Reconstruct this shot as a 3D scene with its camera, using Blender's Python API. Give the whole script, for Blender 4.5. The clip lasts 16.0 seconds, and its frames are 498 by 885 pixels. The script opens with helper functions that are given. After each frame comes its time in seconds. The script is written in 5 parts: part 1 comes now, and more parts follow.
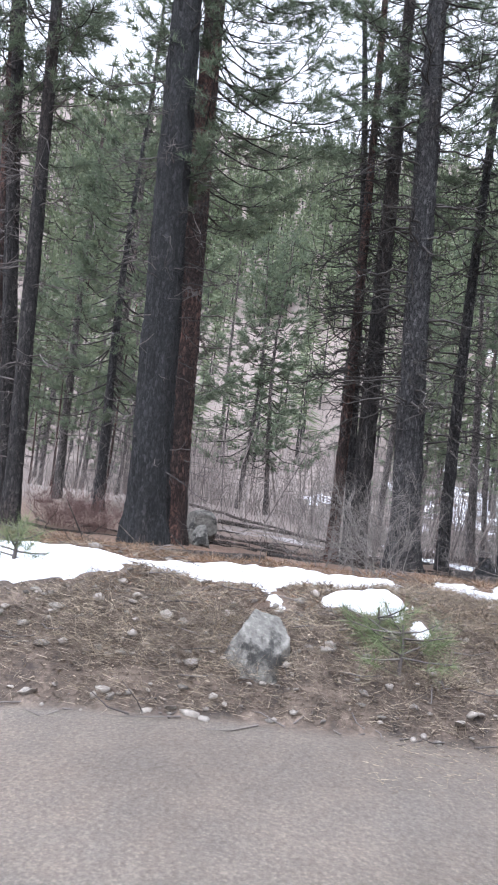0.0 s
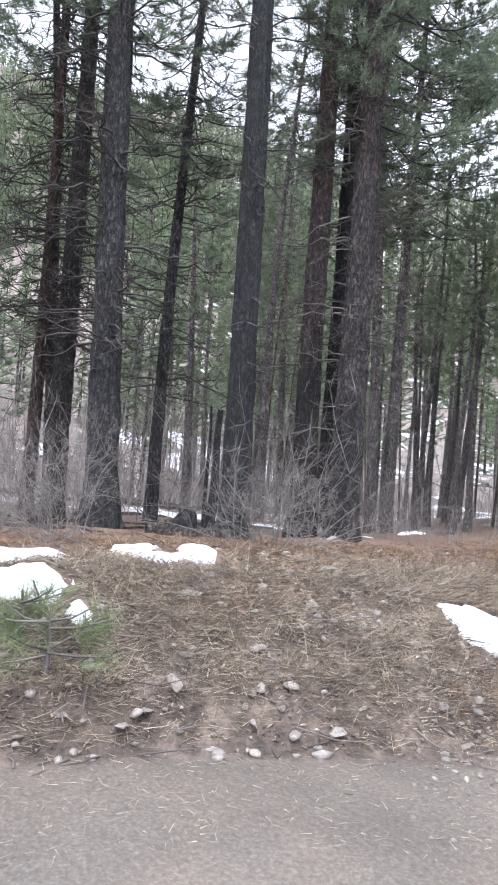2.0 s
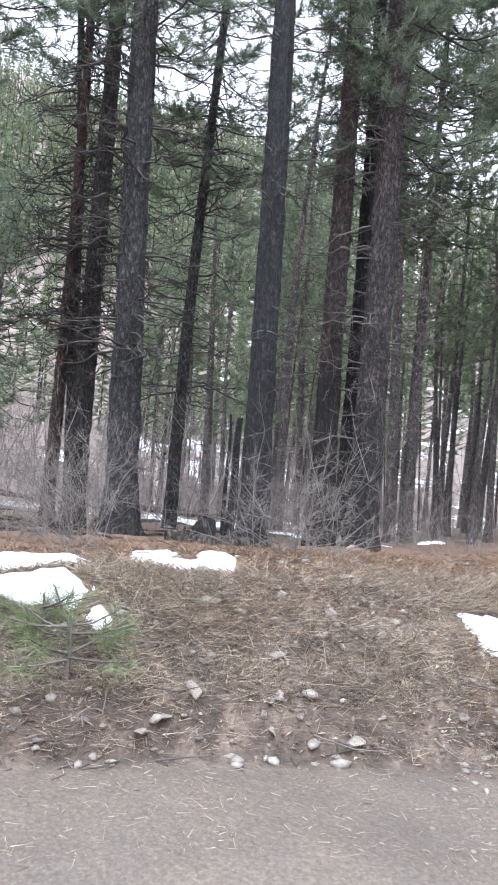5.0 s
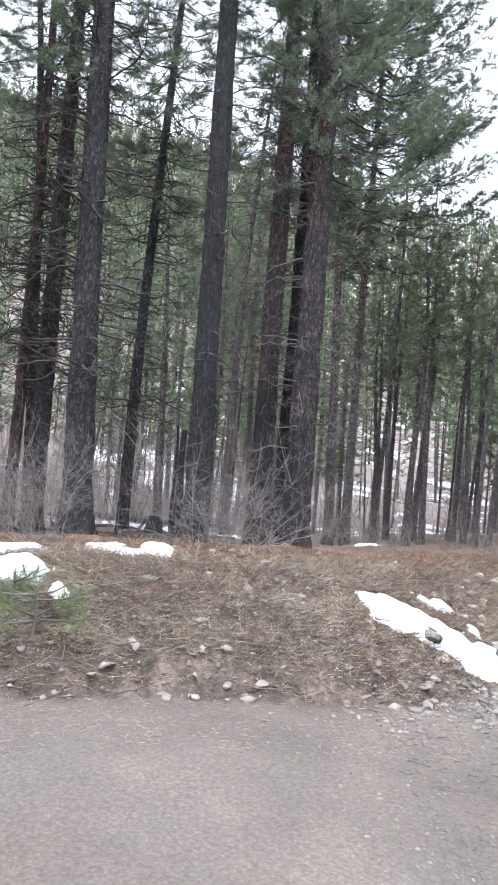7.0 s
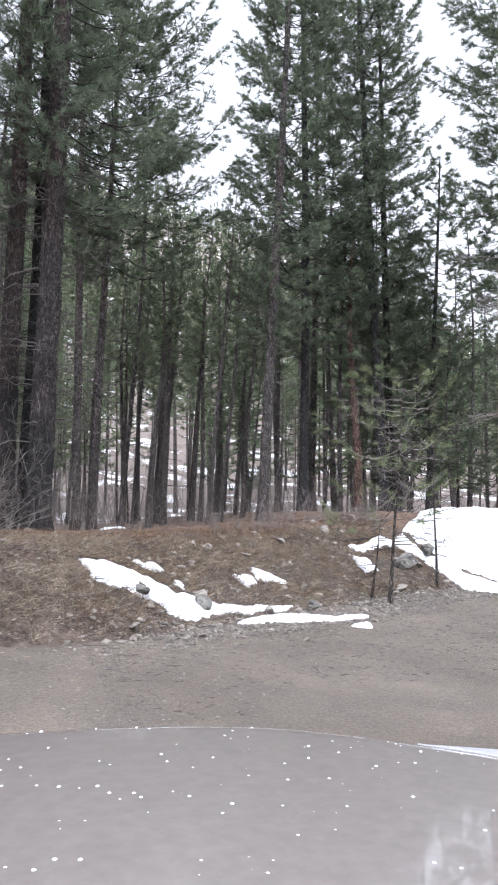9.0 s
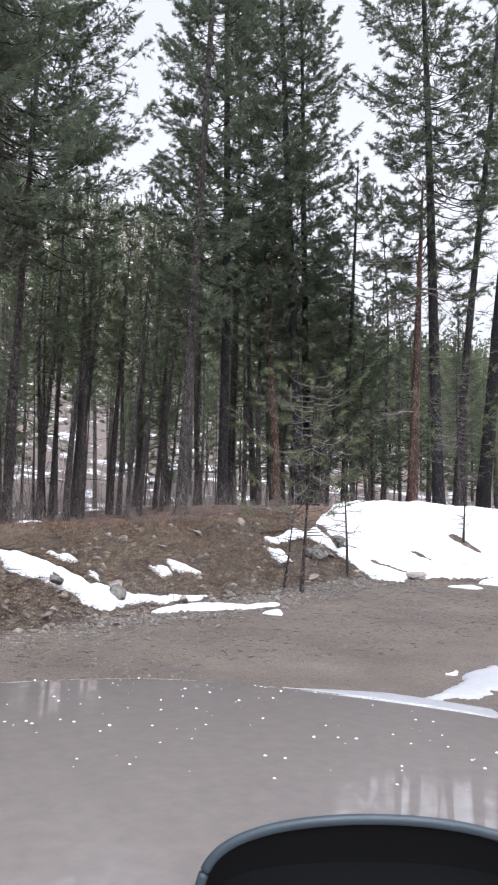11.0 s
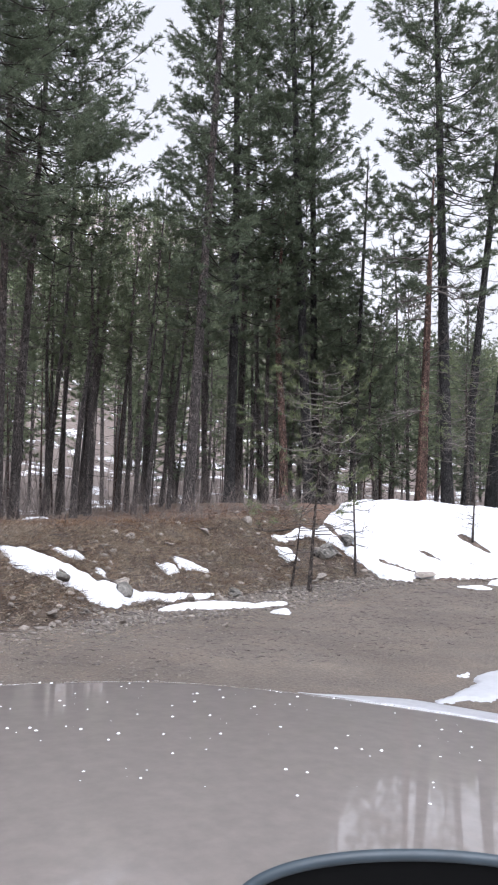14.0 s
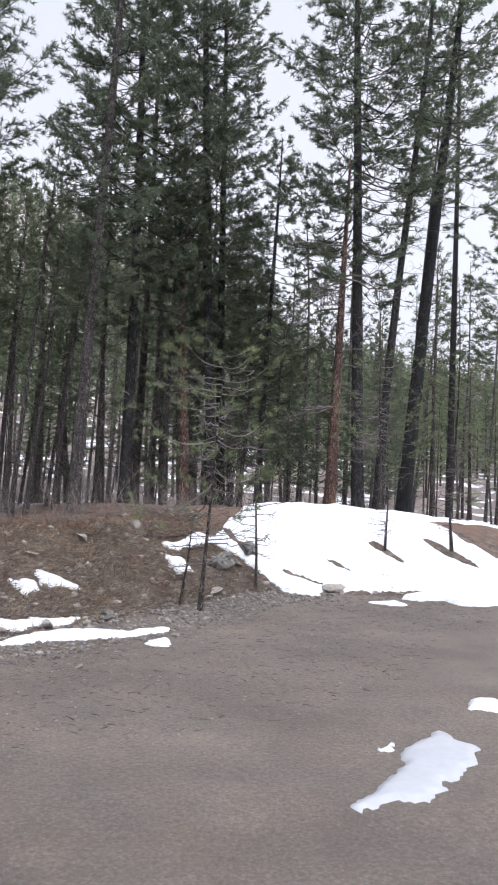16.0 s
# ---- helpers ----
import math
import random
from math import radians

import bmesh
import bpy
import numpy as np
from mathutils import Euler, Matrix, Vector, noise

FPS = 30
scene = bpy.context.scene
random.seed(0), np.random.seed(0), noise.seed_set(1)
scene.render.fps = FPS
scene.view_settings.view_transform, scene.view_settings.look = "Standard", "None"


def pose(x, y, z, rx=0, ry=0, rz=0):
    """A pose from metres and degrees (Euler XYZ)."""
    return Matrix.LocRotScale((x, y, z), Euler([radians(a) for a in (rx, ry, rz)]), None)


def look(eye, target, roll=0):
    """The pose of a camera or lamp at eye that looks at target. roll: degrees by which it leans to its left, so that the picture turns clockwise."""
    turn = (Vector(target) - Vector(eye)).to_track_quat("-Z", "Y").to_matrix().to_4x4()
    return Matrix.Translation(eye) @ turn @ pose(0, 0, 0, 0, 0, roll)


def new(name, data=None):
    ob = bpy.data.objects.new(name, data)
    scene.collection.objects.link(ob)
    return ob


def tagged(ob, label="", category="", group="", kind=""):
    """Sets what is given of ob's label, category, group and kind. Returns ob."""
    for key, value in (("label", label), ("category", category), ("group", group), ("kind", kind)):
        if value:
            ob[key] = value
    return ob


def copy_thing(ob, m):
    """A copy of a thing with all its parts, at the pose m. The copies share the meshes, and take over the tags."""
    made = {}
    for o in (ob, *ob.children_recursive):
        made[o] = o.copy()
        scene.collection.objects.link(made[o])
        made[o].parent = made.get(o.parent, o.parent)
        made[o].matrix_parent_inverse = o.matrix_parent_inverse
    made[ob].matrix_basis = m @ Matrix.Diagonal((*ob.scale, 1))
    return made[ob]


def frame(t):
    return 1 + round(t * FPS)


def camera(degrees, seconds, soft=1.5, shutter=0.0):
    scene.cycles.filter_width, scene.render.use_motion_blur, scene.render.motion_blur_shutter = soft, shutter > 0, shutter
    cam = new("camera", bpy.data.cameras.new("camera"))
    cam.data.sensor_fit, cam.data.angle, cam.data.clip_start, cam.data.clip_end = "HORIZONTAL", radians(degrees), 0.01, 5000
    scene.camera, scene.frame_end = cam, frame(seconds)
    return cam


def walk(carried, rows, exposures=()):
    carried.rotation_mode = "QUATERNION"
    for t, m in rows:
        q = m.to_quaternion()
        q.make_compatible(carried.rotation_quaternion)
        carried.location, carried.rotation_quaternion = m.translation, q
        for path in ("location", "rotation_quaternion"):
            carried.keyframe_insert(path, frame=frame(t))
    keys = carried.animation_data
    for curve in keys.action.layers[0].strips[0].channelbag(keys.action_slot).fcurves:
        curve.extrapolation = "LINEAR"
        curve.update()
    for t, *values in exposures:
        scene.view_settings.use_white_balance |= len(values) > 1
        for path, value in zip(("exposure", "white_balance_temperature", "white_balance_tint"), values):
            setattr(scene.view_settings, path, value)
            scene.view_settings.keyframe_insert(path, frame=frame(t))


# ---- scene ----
cam = camera(38.0, 16.0, soft=2.0)
PATH = [
    (0, (-0.296, -1.315, 1.722), (-0.992, 0.551, 1.91), 6.6),
    (0.5, (-0.197, -0.765, 1.765), (-0.642, 1.178, 1.925), 4.9),
    (1, (-0.113, -0.412, 1.801), (-0.331, 1.572, 1.937), 4.3),
    (1.5, (-0.028, -0.083, 1.815), (-0.051, 1.914, 1.935), 4.1),
    (2, (0.005, 0.014, 1.818), (0.039, 2.011, 1.931), 3.8),
    (2.5, (-0.002, -0.004, 1.818), (0.016, 1.991, 1.948), 4.1),
    (3, (0.0, 0.0, 1.816), (0.0, 1.996, 1.95), 4.2),
    (3.5, (-0.002, 0.002, 1.814), (-0.013, 1.998, 1.948), 4.2),
    (4, (-0.004, -0.002, 1.814), (-0.024, 1.993, 1.948), 4.3),
    (4.2, (-0.012, 0.007, 1.811), (-0.032, 2.002, 1.945), 4.3),
    (5.2, (0.0, -0.02, 1.812), (-0.02, 1.976, 1.944), 4.2),
    (6.3, (0.091, -0.647, 1.76), (0.055, 1.348, 1.892), 4.0),
    (6.5, (0.137, -0.83, 1.755), (0.119, 1.166, 1.888), 3.9),
    (7, (0.231, -1.249, 1.734), (0.326, 0.742, 1.902), 4.0),
    (7.5, (0.342, -1.703, 1.707), (0.609, 0.271, 1.882), 3.1),
    (8, (0.414, -2.094, 1.689), (0.849, -0.15, 1.869), 1.1),
    (8.5, (0.403, -2.582, 1.69), (0.988, -0.677, 1.864), 1.0),
    (9, (0.36, -3.032, 1.653), (1.093, -1.178, 1.82), 1.0),
    (9.5, (0.328, -3.309, 1.63), (1.187, -1.51, 1.791), 0.7),
    (9.7, (0.32, -3.393, 1.618), (1.222, -1.614, 1.775), 0.5),
    (10.5, (0.335, -3.36, 1.61), (1.262, -1.592, 1.768), 1.0),
    (12, (0.367, -3.239, 1.596), (1.295, -1.475, 1.754), 1.3),
    (12.5, (0.341, -3.27, 1.609), (1.261, -1.501, 1.764), 1.3),
    (13, (0.351, -3.255, 1.6), (1.267, -1.483, 1.754), 1.4),
    (13.5, (0.34, -3.262, 1.603), (1.253, -1.489, 1.756), 1.5),
    (14, (0.372, -3.215, 1.598), (1.283, -1.441, 1.751), 1.5),
    (14.5, (0.419, -3.122, 1.603), (1.329, -1.348, 1.755), 1.7),
    (15, (0.604, -2.826, 1.62), (1.525, -1.057, 1.771), 2.1),
    (15.5, (0.973, -2.366, 1.647), (1.927, -0.615, 1.804), 2.0),
    (16, (1.62, -1.688, 1.65), (2.741, -0.04, 1.81), 2.2),
]
# rest on the slope until about five seconds, then the vehicle backs away
walk(cam, [(t, look(eye, target, roll)) for t, eye, target, roll in PATH],
     exposures=[(0, 1.23, 5620, 13), (3, 1.49, 5640, 12), (7, 1.43, 5660, 12), (9, 0.98, 5790, 13), (10.5, 0.62, 5900, 15), (14, 0.58, 5900, 15), (16, 0.52, 5880, 15)])

# ---- world and light: overcast, light snowfall ----
world = bpy.data.worlds.new("overcast")
scene.world = world
world.use_nodes = True
wn, wl = world.node_tree.nodes, world.node_tree.links
sky = wn.new("ShaderNodeTexSky")
sky.sky_type = 'NISHITA'
sky.sun_disc = False
sky.sun_elevation = radians(62)
sky.sun_rotation = radians(190)
sky.air_density, sky.dust_density, sky.ozone_density = 1.6, 6.0, 1.0
grey = wn.new("ShaderNodeHueSaturation")
grey.inputs["Saturation"].default_value = 0.02
wl.new(sky.outputs["Color"], grey.inputs["Color"])
wl.new(grey.outputs["Color"], wn["Background"].inputs["Color"])
wn["Background"].inputs["Strength"].default_value = 0.2
sun_data = bpy.data.lights.new("sun", 'SUN')
sun_data.energy, sun_data.angle, sun_data.color = 0.55, radians(60), (1.0, 0.97, 0.93)
sun = new("sun", sun_data)
sun.matrix_world = look((2.5, -14, 27), (0, 0, 0))


# ---- materials ----
def material(name):
    m = bpy.data.materials.new(name)
    m.use_nodes = True
    return m, m.node_tree.nodes, m.node_tree.links, m.node_tree.nodes["Principled BSDF"]


def ramp(n, stops):
    r = n.new("ShaderNodeValToRGB")
    e = r.color_ramp.elements
    while len(e) < len(stops):
        e.new(0.5)
    for k, (p, c) in enumerate(stops):
        e[k].position = p
        e[k].color = (*c, 1)
    return r


def noisy(n, l, scale, detail=6, rough=0.6, stretch=None, kind="Object"):
    tc = n.new("ShaderNodeTexCoord")
    src = tc.outputs[kind]
    if stretch:
        mp = n.new("ShaderNodeMapping")
        mp.inputs["Scale"].default_value = stretch
        l.new(src, mp.inputs["Vector"])
        src = mp.outputs["Vector"]
    t = n.new("ShaderNodeTexNoise")
    t.inputs["Scale"].default_value = scale
    t.inputs["Detail"].default_value = detail
    t.inputs["Roughness"].default_value = rough
    l.new(src, t.inputs["Vector"])
    return t


def mix(n, l, fac, a, b, mode='MIX'):
    m = n.new("ShaderNodeMix")
    m.data_type, m.blend_type = 'RGBA', mode
    ins = [s for s in m.inputs if s.type == 'RGBA']
    if isinstance(fac, (int, float)):
        m.inputs[0].default_value = fac
    else:
        l.new(fac, m.inputs[0])
    for s, v in zip(ins, (a, b)):
        if isinstance(v, tuple):
            s.default_value = (*v, 1)
        else:
            l.new(v, s)
    return [o for o in m.outputs if o.type == 'RGBA'][0]


def bump(n, l, height, bsdf, strength=0.5, distance=0.02):
    b = n.new("ShaderNodeBump")
    b.inputs["Strength"].default_value = strength
    b.inputs["Distance"].default_value = distance
    l.new(height, b.inputs["Height"])
    l.new(b.outputs["Normal"], bsdf.inputs["Normal"])
    return b


def bark_material(name, dark, mid, warm, warm_amount, char=0.0, plate=17.0):
    """Furrowed bark: long plates between dark cracks; char: the height to which fire has blackened the foot."""
    m, n, l, s = material(name)
    fine = noisy(n, l, 30, 8, 0.78, (1, 1, 0.45))
    tc = n.new("ShaderNodeTexCoord")
    mp = n.new("ShaderNodeMapping")
    mp.inputs["Scale"].default_value = (1.6, 1.6, 0.62)
    l.new(tc.outputs["Object"], mp.inputs["Vector"])
    wob = mix(n, l, 0.2, mp.outputs["Vector"], fine.outputs["Color"])
    plates, cell = n.new("ShaderNodeTexVoronoi"), n.new("ShaderNodeTexVoronoi")
    plates.feature = 'DISTANCE_TO_EDGE'
    for v in (plates, cell):
        v.inputs["Scale"].default_value = plate
        l.new(wob, v.inputs["Vector"])
    tint = ramp(n, [(0.1, (0.62, 0.62, 0.63)), (0.5, (0.95, 0.95, 0.95)), (0.95, (1.6, 1.57, 1.57))])
    l.new(cell.outputs["Color"], tint.inputs["Fac"])
    crack = ramp(n, [(0.015, (0.0, 0.0, 0.0)), (0.17, (1, 1, 1))])
    l.new(plates.outputs["Distance"], crack.inputs["Fac"])
    big = noisy(n, l, 0.9, 4, 0.6, (1, 1, 0.35))
    patch = ramp(n, [(0.62 - warm_amount * 0.3, (0, 0, 0)), (0.78 - warm_amount * 0.3, (1, 1, 1))])
    l.new(big.outputs["Fac"], patch.inputs["Fac"])
    base = ramp(n, [(0.36, dark), (0.64, mid)])
    l.new(fine.outputs["Fac"], base.inputs["Fac"])
    col = mix(n, l, patch.outputs["Color"], base.outputs["Color"], warm)
    col = mix(n, l, 1.0, col, tint.outputs["Color"], 'MULTIPLY')
    col = mix(n, l, crack.outputs["Color"], tuple(c * 0.3 for c in dark), col)
    if char:
        sep = n.new("ShaderNodeSeparateXYZ")
        l.new(tc.outputs["Object"], sep.inputs[0])
        k = n.new("ShaderNodeMath")
        k.operation = 'MULTIPLY_ADD'
        k.inputs[1].default_value = 1.0 / char
        l.new(sep.outputs["Z"], k.inputs[0])
        l.new(big.outputs["Fac"], k.inputs[2])
        burnt = ramp(n, [(0.0, (1, 1, 1)), (1.0, (0, 0, 0))])
        burnt.color_ramp.elements[0].position, burnt.color_ramp.elements[1].position = 0.8, 0.97
        k2 = n.new("ShaderNodeMath")
        k2.operation = 'MULTIPLY'
        k2.inputs[1].default_value = 0.62
        l.new(k.outputs[0], k2.inputs[0])
        l.new(k2.outputs[0], burnt.inputs["Fac"])
        col = mix(n, l, burnt.outputs["Color"], col, mix(n, l, 1.0, col, (0.3, 0.32, 0.34), 'MULTIPLY'))
    l.new(col, s.inputs["Base Color"])
    s.inputs["Roughness"].default_value = 0.95
    h = n.new("ShaderNodeMath")
    h.operation = 'ADD'
    l.new(crack.outputs["Color"], h.inputs[0])
    l.new(fine.outputs["Fac"], h.inputs[1])
    bump(n, l, h.outputs[0], s, 1.0, 0.035)
    return m


BARK_CHAR = bark_material("charred_bark", (0.005, 0.0047, 0.005), (0.043, 0.041, 0.044), (0.045, 0.036, 0.036), 0.1, plate=15)
BARK_GREY = bark_material("grey_bark", (0.017, 0.016, 0.0158), (0.104, 0.097, 0.098), (0.08, 0.062, 0.057), 0.25, plate=16)
BARK_DEEP = bark_material("dark_brown_bark", (0.016, 0.014, 0.0135), (0.082, 0.071, 0.067), (0.085, 0.058, 0.049), 0.45, plate=19)
# grey-brown bark of the far pines, with haze and glass veil lightening its colour
BARK_HAZED = bark_material("hazed_grey_brown_bark", (0.062, 0.053, 0.049), (0.235, 0.205, 0.192), (0.22, 0.16, 0.135), 0.4, plate=18)
BARK_ORANGE = bark_material("orange_bark", (0.085, 0.048, 0.037), (0.235, 0.142, 0.11), (0.29, 0.172, 0.13), 0.7)
BARK_RED = bark_material("red_bark", (0.03, 0.019, 0.016), (0.115, 0.068, 0.056), (0.16, 0.082, 0.063), 0.6)
BARK_REDCHAR = bark_material("red_bark_charred_below", (0.03, 0.021, 0.018), (0.11, 0.079, 0.07), (0.13, 0.082, 0.068), 0.6, char=3.2)
BARK_SCALY = bark_material("scaly_reddish_bark", (0.026, 0.02, 0.019), (0.13, 0.107, 0.101), (0.125, 0.084, 0.073), 0.5, char=2.0, plate=15)


def varied(name, stops, rough=0.8, scale=3.0, trans=0.0):
    """A colour that varies from piece to piece and over space; trans: the share of light that shines through."""
    m, n, l, s = material(name)
    geo = n.new("ShaderNodeNewGeometry")
    t = noisy(n, l, scale, 3)
    a = n.new("ShaderNodeMath")
    a.operation = 'MULTIPLY_ADD'
    a.inputs[1].default_value = 0.55
    l.new(geo.outputs["Random Per Island"], a.inputs[0])
    b = n.new("ShaderNodeMath")
    b.operation = 'MULTIPLY'
    b.inputs[1].default_value = 0.5
    l.new(t.outputs["Fac"], b.inputs[0])
    l.new(b.outputs[0], a.inputs[2])
    r = ramp(n, stops)
    l.new(a.outputs[0], r.inputs["Fac"])
    l.new(r.outputs["Color"], s.inputs["Base Color"])
    s.inputs["Roughness"].default_value = rough
    s.inputs["Specular IOR Level"].default_value = 0.25
    if trans:
        leaf, both = n.new("ShaderNodeBsdfTranslucent"), n.new("ShaderNodeMixShader")
        l.new(r.outputs["Color"], leaf.inputs["Color"])
        both.inputs[0].default_value = trans
        l.new(s.outputs[0], both.inputs[1])
        l.new(leaf.outputs[0], both.inputs[2])
        l.new(both.outputs[0], n["Material Output"].inputs["Surface"])
    return m


NEEDLES = varied("pine_needles", [(0.15, (0.082, 0.105, 0.074)), (0.5, (0.138, 0.168, 0.113)), (0.9, (0.225, 0.255, 0.17))], trans=0.5)
NEEDLES_YOUNG = varied("young_pine_needles", [(0.15, (0.08, 0.10, 0.05)), (0.5, (0.15, 0.18, 0.09)), (0.9, (0.26, 0.28, 0.155))], trans=0.3)
# a little lighter than the near needles: distance haze put into the colour
NEEDLES_HAZED = varied("hazed_distant_needles", [(0.1, (0.088, 0.11, 0.068)), (0.5, (0.15, 0.178, 0.108)), (0.9, (0.235, 0.262, 0.165))], scale=0.6, trans=0.4)
TWIG = varied("bare_twigs", [(0.1, (0.034, 0.029, 0.027)), (0.5, (0.085, 0.074, 0.07)), (0.95, (0.2, 0.175, 0.16))])
TWIG_PALE = varied("pale_shrub_twigs", [(0.1, (0.07, 0.061, 0.055)), (0.5, (0.15, 0.133, 0.121)), (0.95, (0.29, 0.262, 0.24))])
TWIG_DARK = varied("dark_limbs", [(0.1, (0.018, 0.016, 0.015)), (0.5, (0.045, 0.04, 0.037)), (0.95, (0.10, 0.09, 0.08))])
BRUSH = varied("brown_brush", [(0.1, (0.075, 0.063, 0.058)), (0.5, (0.175, 0.149, 0.138)), (0.95, (0.32, 0.275, 0.25))])
STRAW = varied("dry_grass", [(0.05, (0.03, 0.023, 0.019)), (0.35, (0.105, 0.083, 0.066)), (0.65, (0.245, 0.196, 0.146)), (0.97, (0.5, 0.42, 0.315))])
REDTWIG = varied("reddish_twigs", [(0.1, (0.08, 0.045, 0.04)), (0.5, (0.15, 0.09, 0.08)), (0.95, (0.26, 0.18, 0.16))])
DUFF = varied("fallen_needles", [(0.05, (0.035, 0.02, 0.014)), (0.5, (0.135, 0.082, 0.05)), (0.95, (0.33, 0.22, 0.135))])


def stone_material(name, a, b, c, spots=0.6):
    m, n, l, s = material(name)
    info = n.new("ShaderNodeObjectInfo")
    geo = n.new("ShaderNodeNewGeometry")
    t = noisy(n, l, 14, 8, 0.7)
    r = ramp(n, [(0.3, a), (0.52, b), (0.72, c)])
    l.new(t.outputs["Fac"], r.inputs["Fac"])
    spot = noisy(n, l, 5, 5, 0.65)
    sr = ramp(n, [(0.5, (0, 0, 0)), (0.74 - 0.12 * spots, (spots, spots, spots))])
    l.new(spot.outputs["Fac"], sr.inputs["Fac"])
    col = mix(n, l, sr.outputs["Color"], r.outputs["Color"], tuple(v * 0.45 for v in a))
    add = n.new("ShaderNodeMath")
    l.new(info.outputs["Random"], add.inputs[0])
    l.new(geo.outputs["Random Per Island"], add.inputs[1])
    add2 = n.new("ShaderNodeMath")
    add2.operation = 'MULTIPLY'
    add2.inputs[1].default_value = 0.5
    l.new(add.outputs[0], add2.inputs[0])
    shade = ramp(n, [(0.0, (0.55, 0.52, 0.48)), (0.5, (0.95, 0.92, 0.9)), (1.0, (1.35, 1.3, 1.25))])
    l.new(add2.outputs[0], shade.inputs["Fac"])
    col = mix(n, l, 1.0, col, shade.outputs["Color"], 'MULTIPLY')
    l.new(col, s.inputs["Base Color"])
    s.inputs["Roughness"].default_value = 0.85
    bump(n, l, t.outputs["Fac"], s, 0.8, 0.02)
    return m


STONE = stone_material("field_stone", (0.15, 0.134, 0.117), (0.24, 0.22, 0.197), (0.35, 0.324, 0.294))
GRAVEL = stone_material("road_gravel_stone", (0.12, 0.108, 0.097), (0.19, 0.174, 0.16), (0.28, 0.262, 0.245))
GRANITE = stone_material("lichen_granite", (0.06, 0.058, 0.052), (0.15, 0.145, 0.132), (0.31, 0.302, 0.28), 1.2)


def snow_material():
    m, n, l, s = material("old_snow")
    t = noisy(n, l, 6, 8, 0.65)
    dirt = noisy(n, l, 22, 6, 0.7)
    dr = ramp(n, [(0.60, (0, 0, 0)), (0.78, (0.6, 0.6, 0.6))])
    l.new(dirt.outputs["Fac"], dr.inputs["Fac"])
    r = ramp(n, [(0.28, (0.46, 0.49, 0.53)), (0.5, (0.66, 0.67, 0.69)), (0.66, (0.74, 0.75, 0.76))])
    l.new(t.outputs["Fac"], r.inputs["Fac"])
    col = mix(n, l, dr.outputs["Color"], r.outputs["Color"], (0.33, 0.26, 0.2))
    l.new(col, s.inputs["Base Color"])
    s.inputs["Roughness"].default_value = 0.6
    bump(n, l, t.outputs["Fac"], s, 0.9, 0.06)
    return m


SNOW = snow_material()


SLUSH = varied("grey_slush", [(0.1, (0.26, 0.265, 0.28)), (0.5, (0.34, 0.345, 0.36)), (0.9, (0.43, 0.435, 0.45))], 0.5, 9.0)


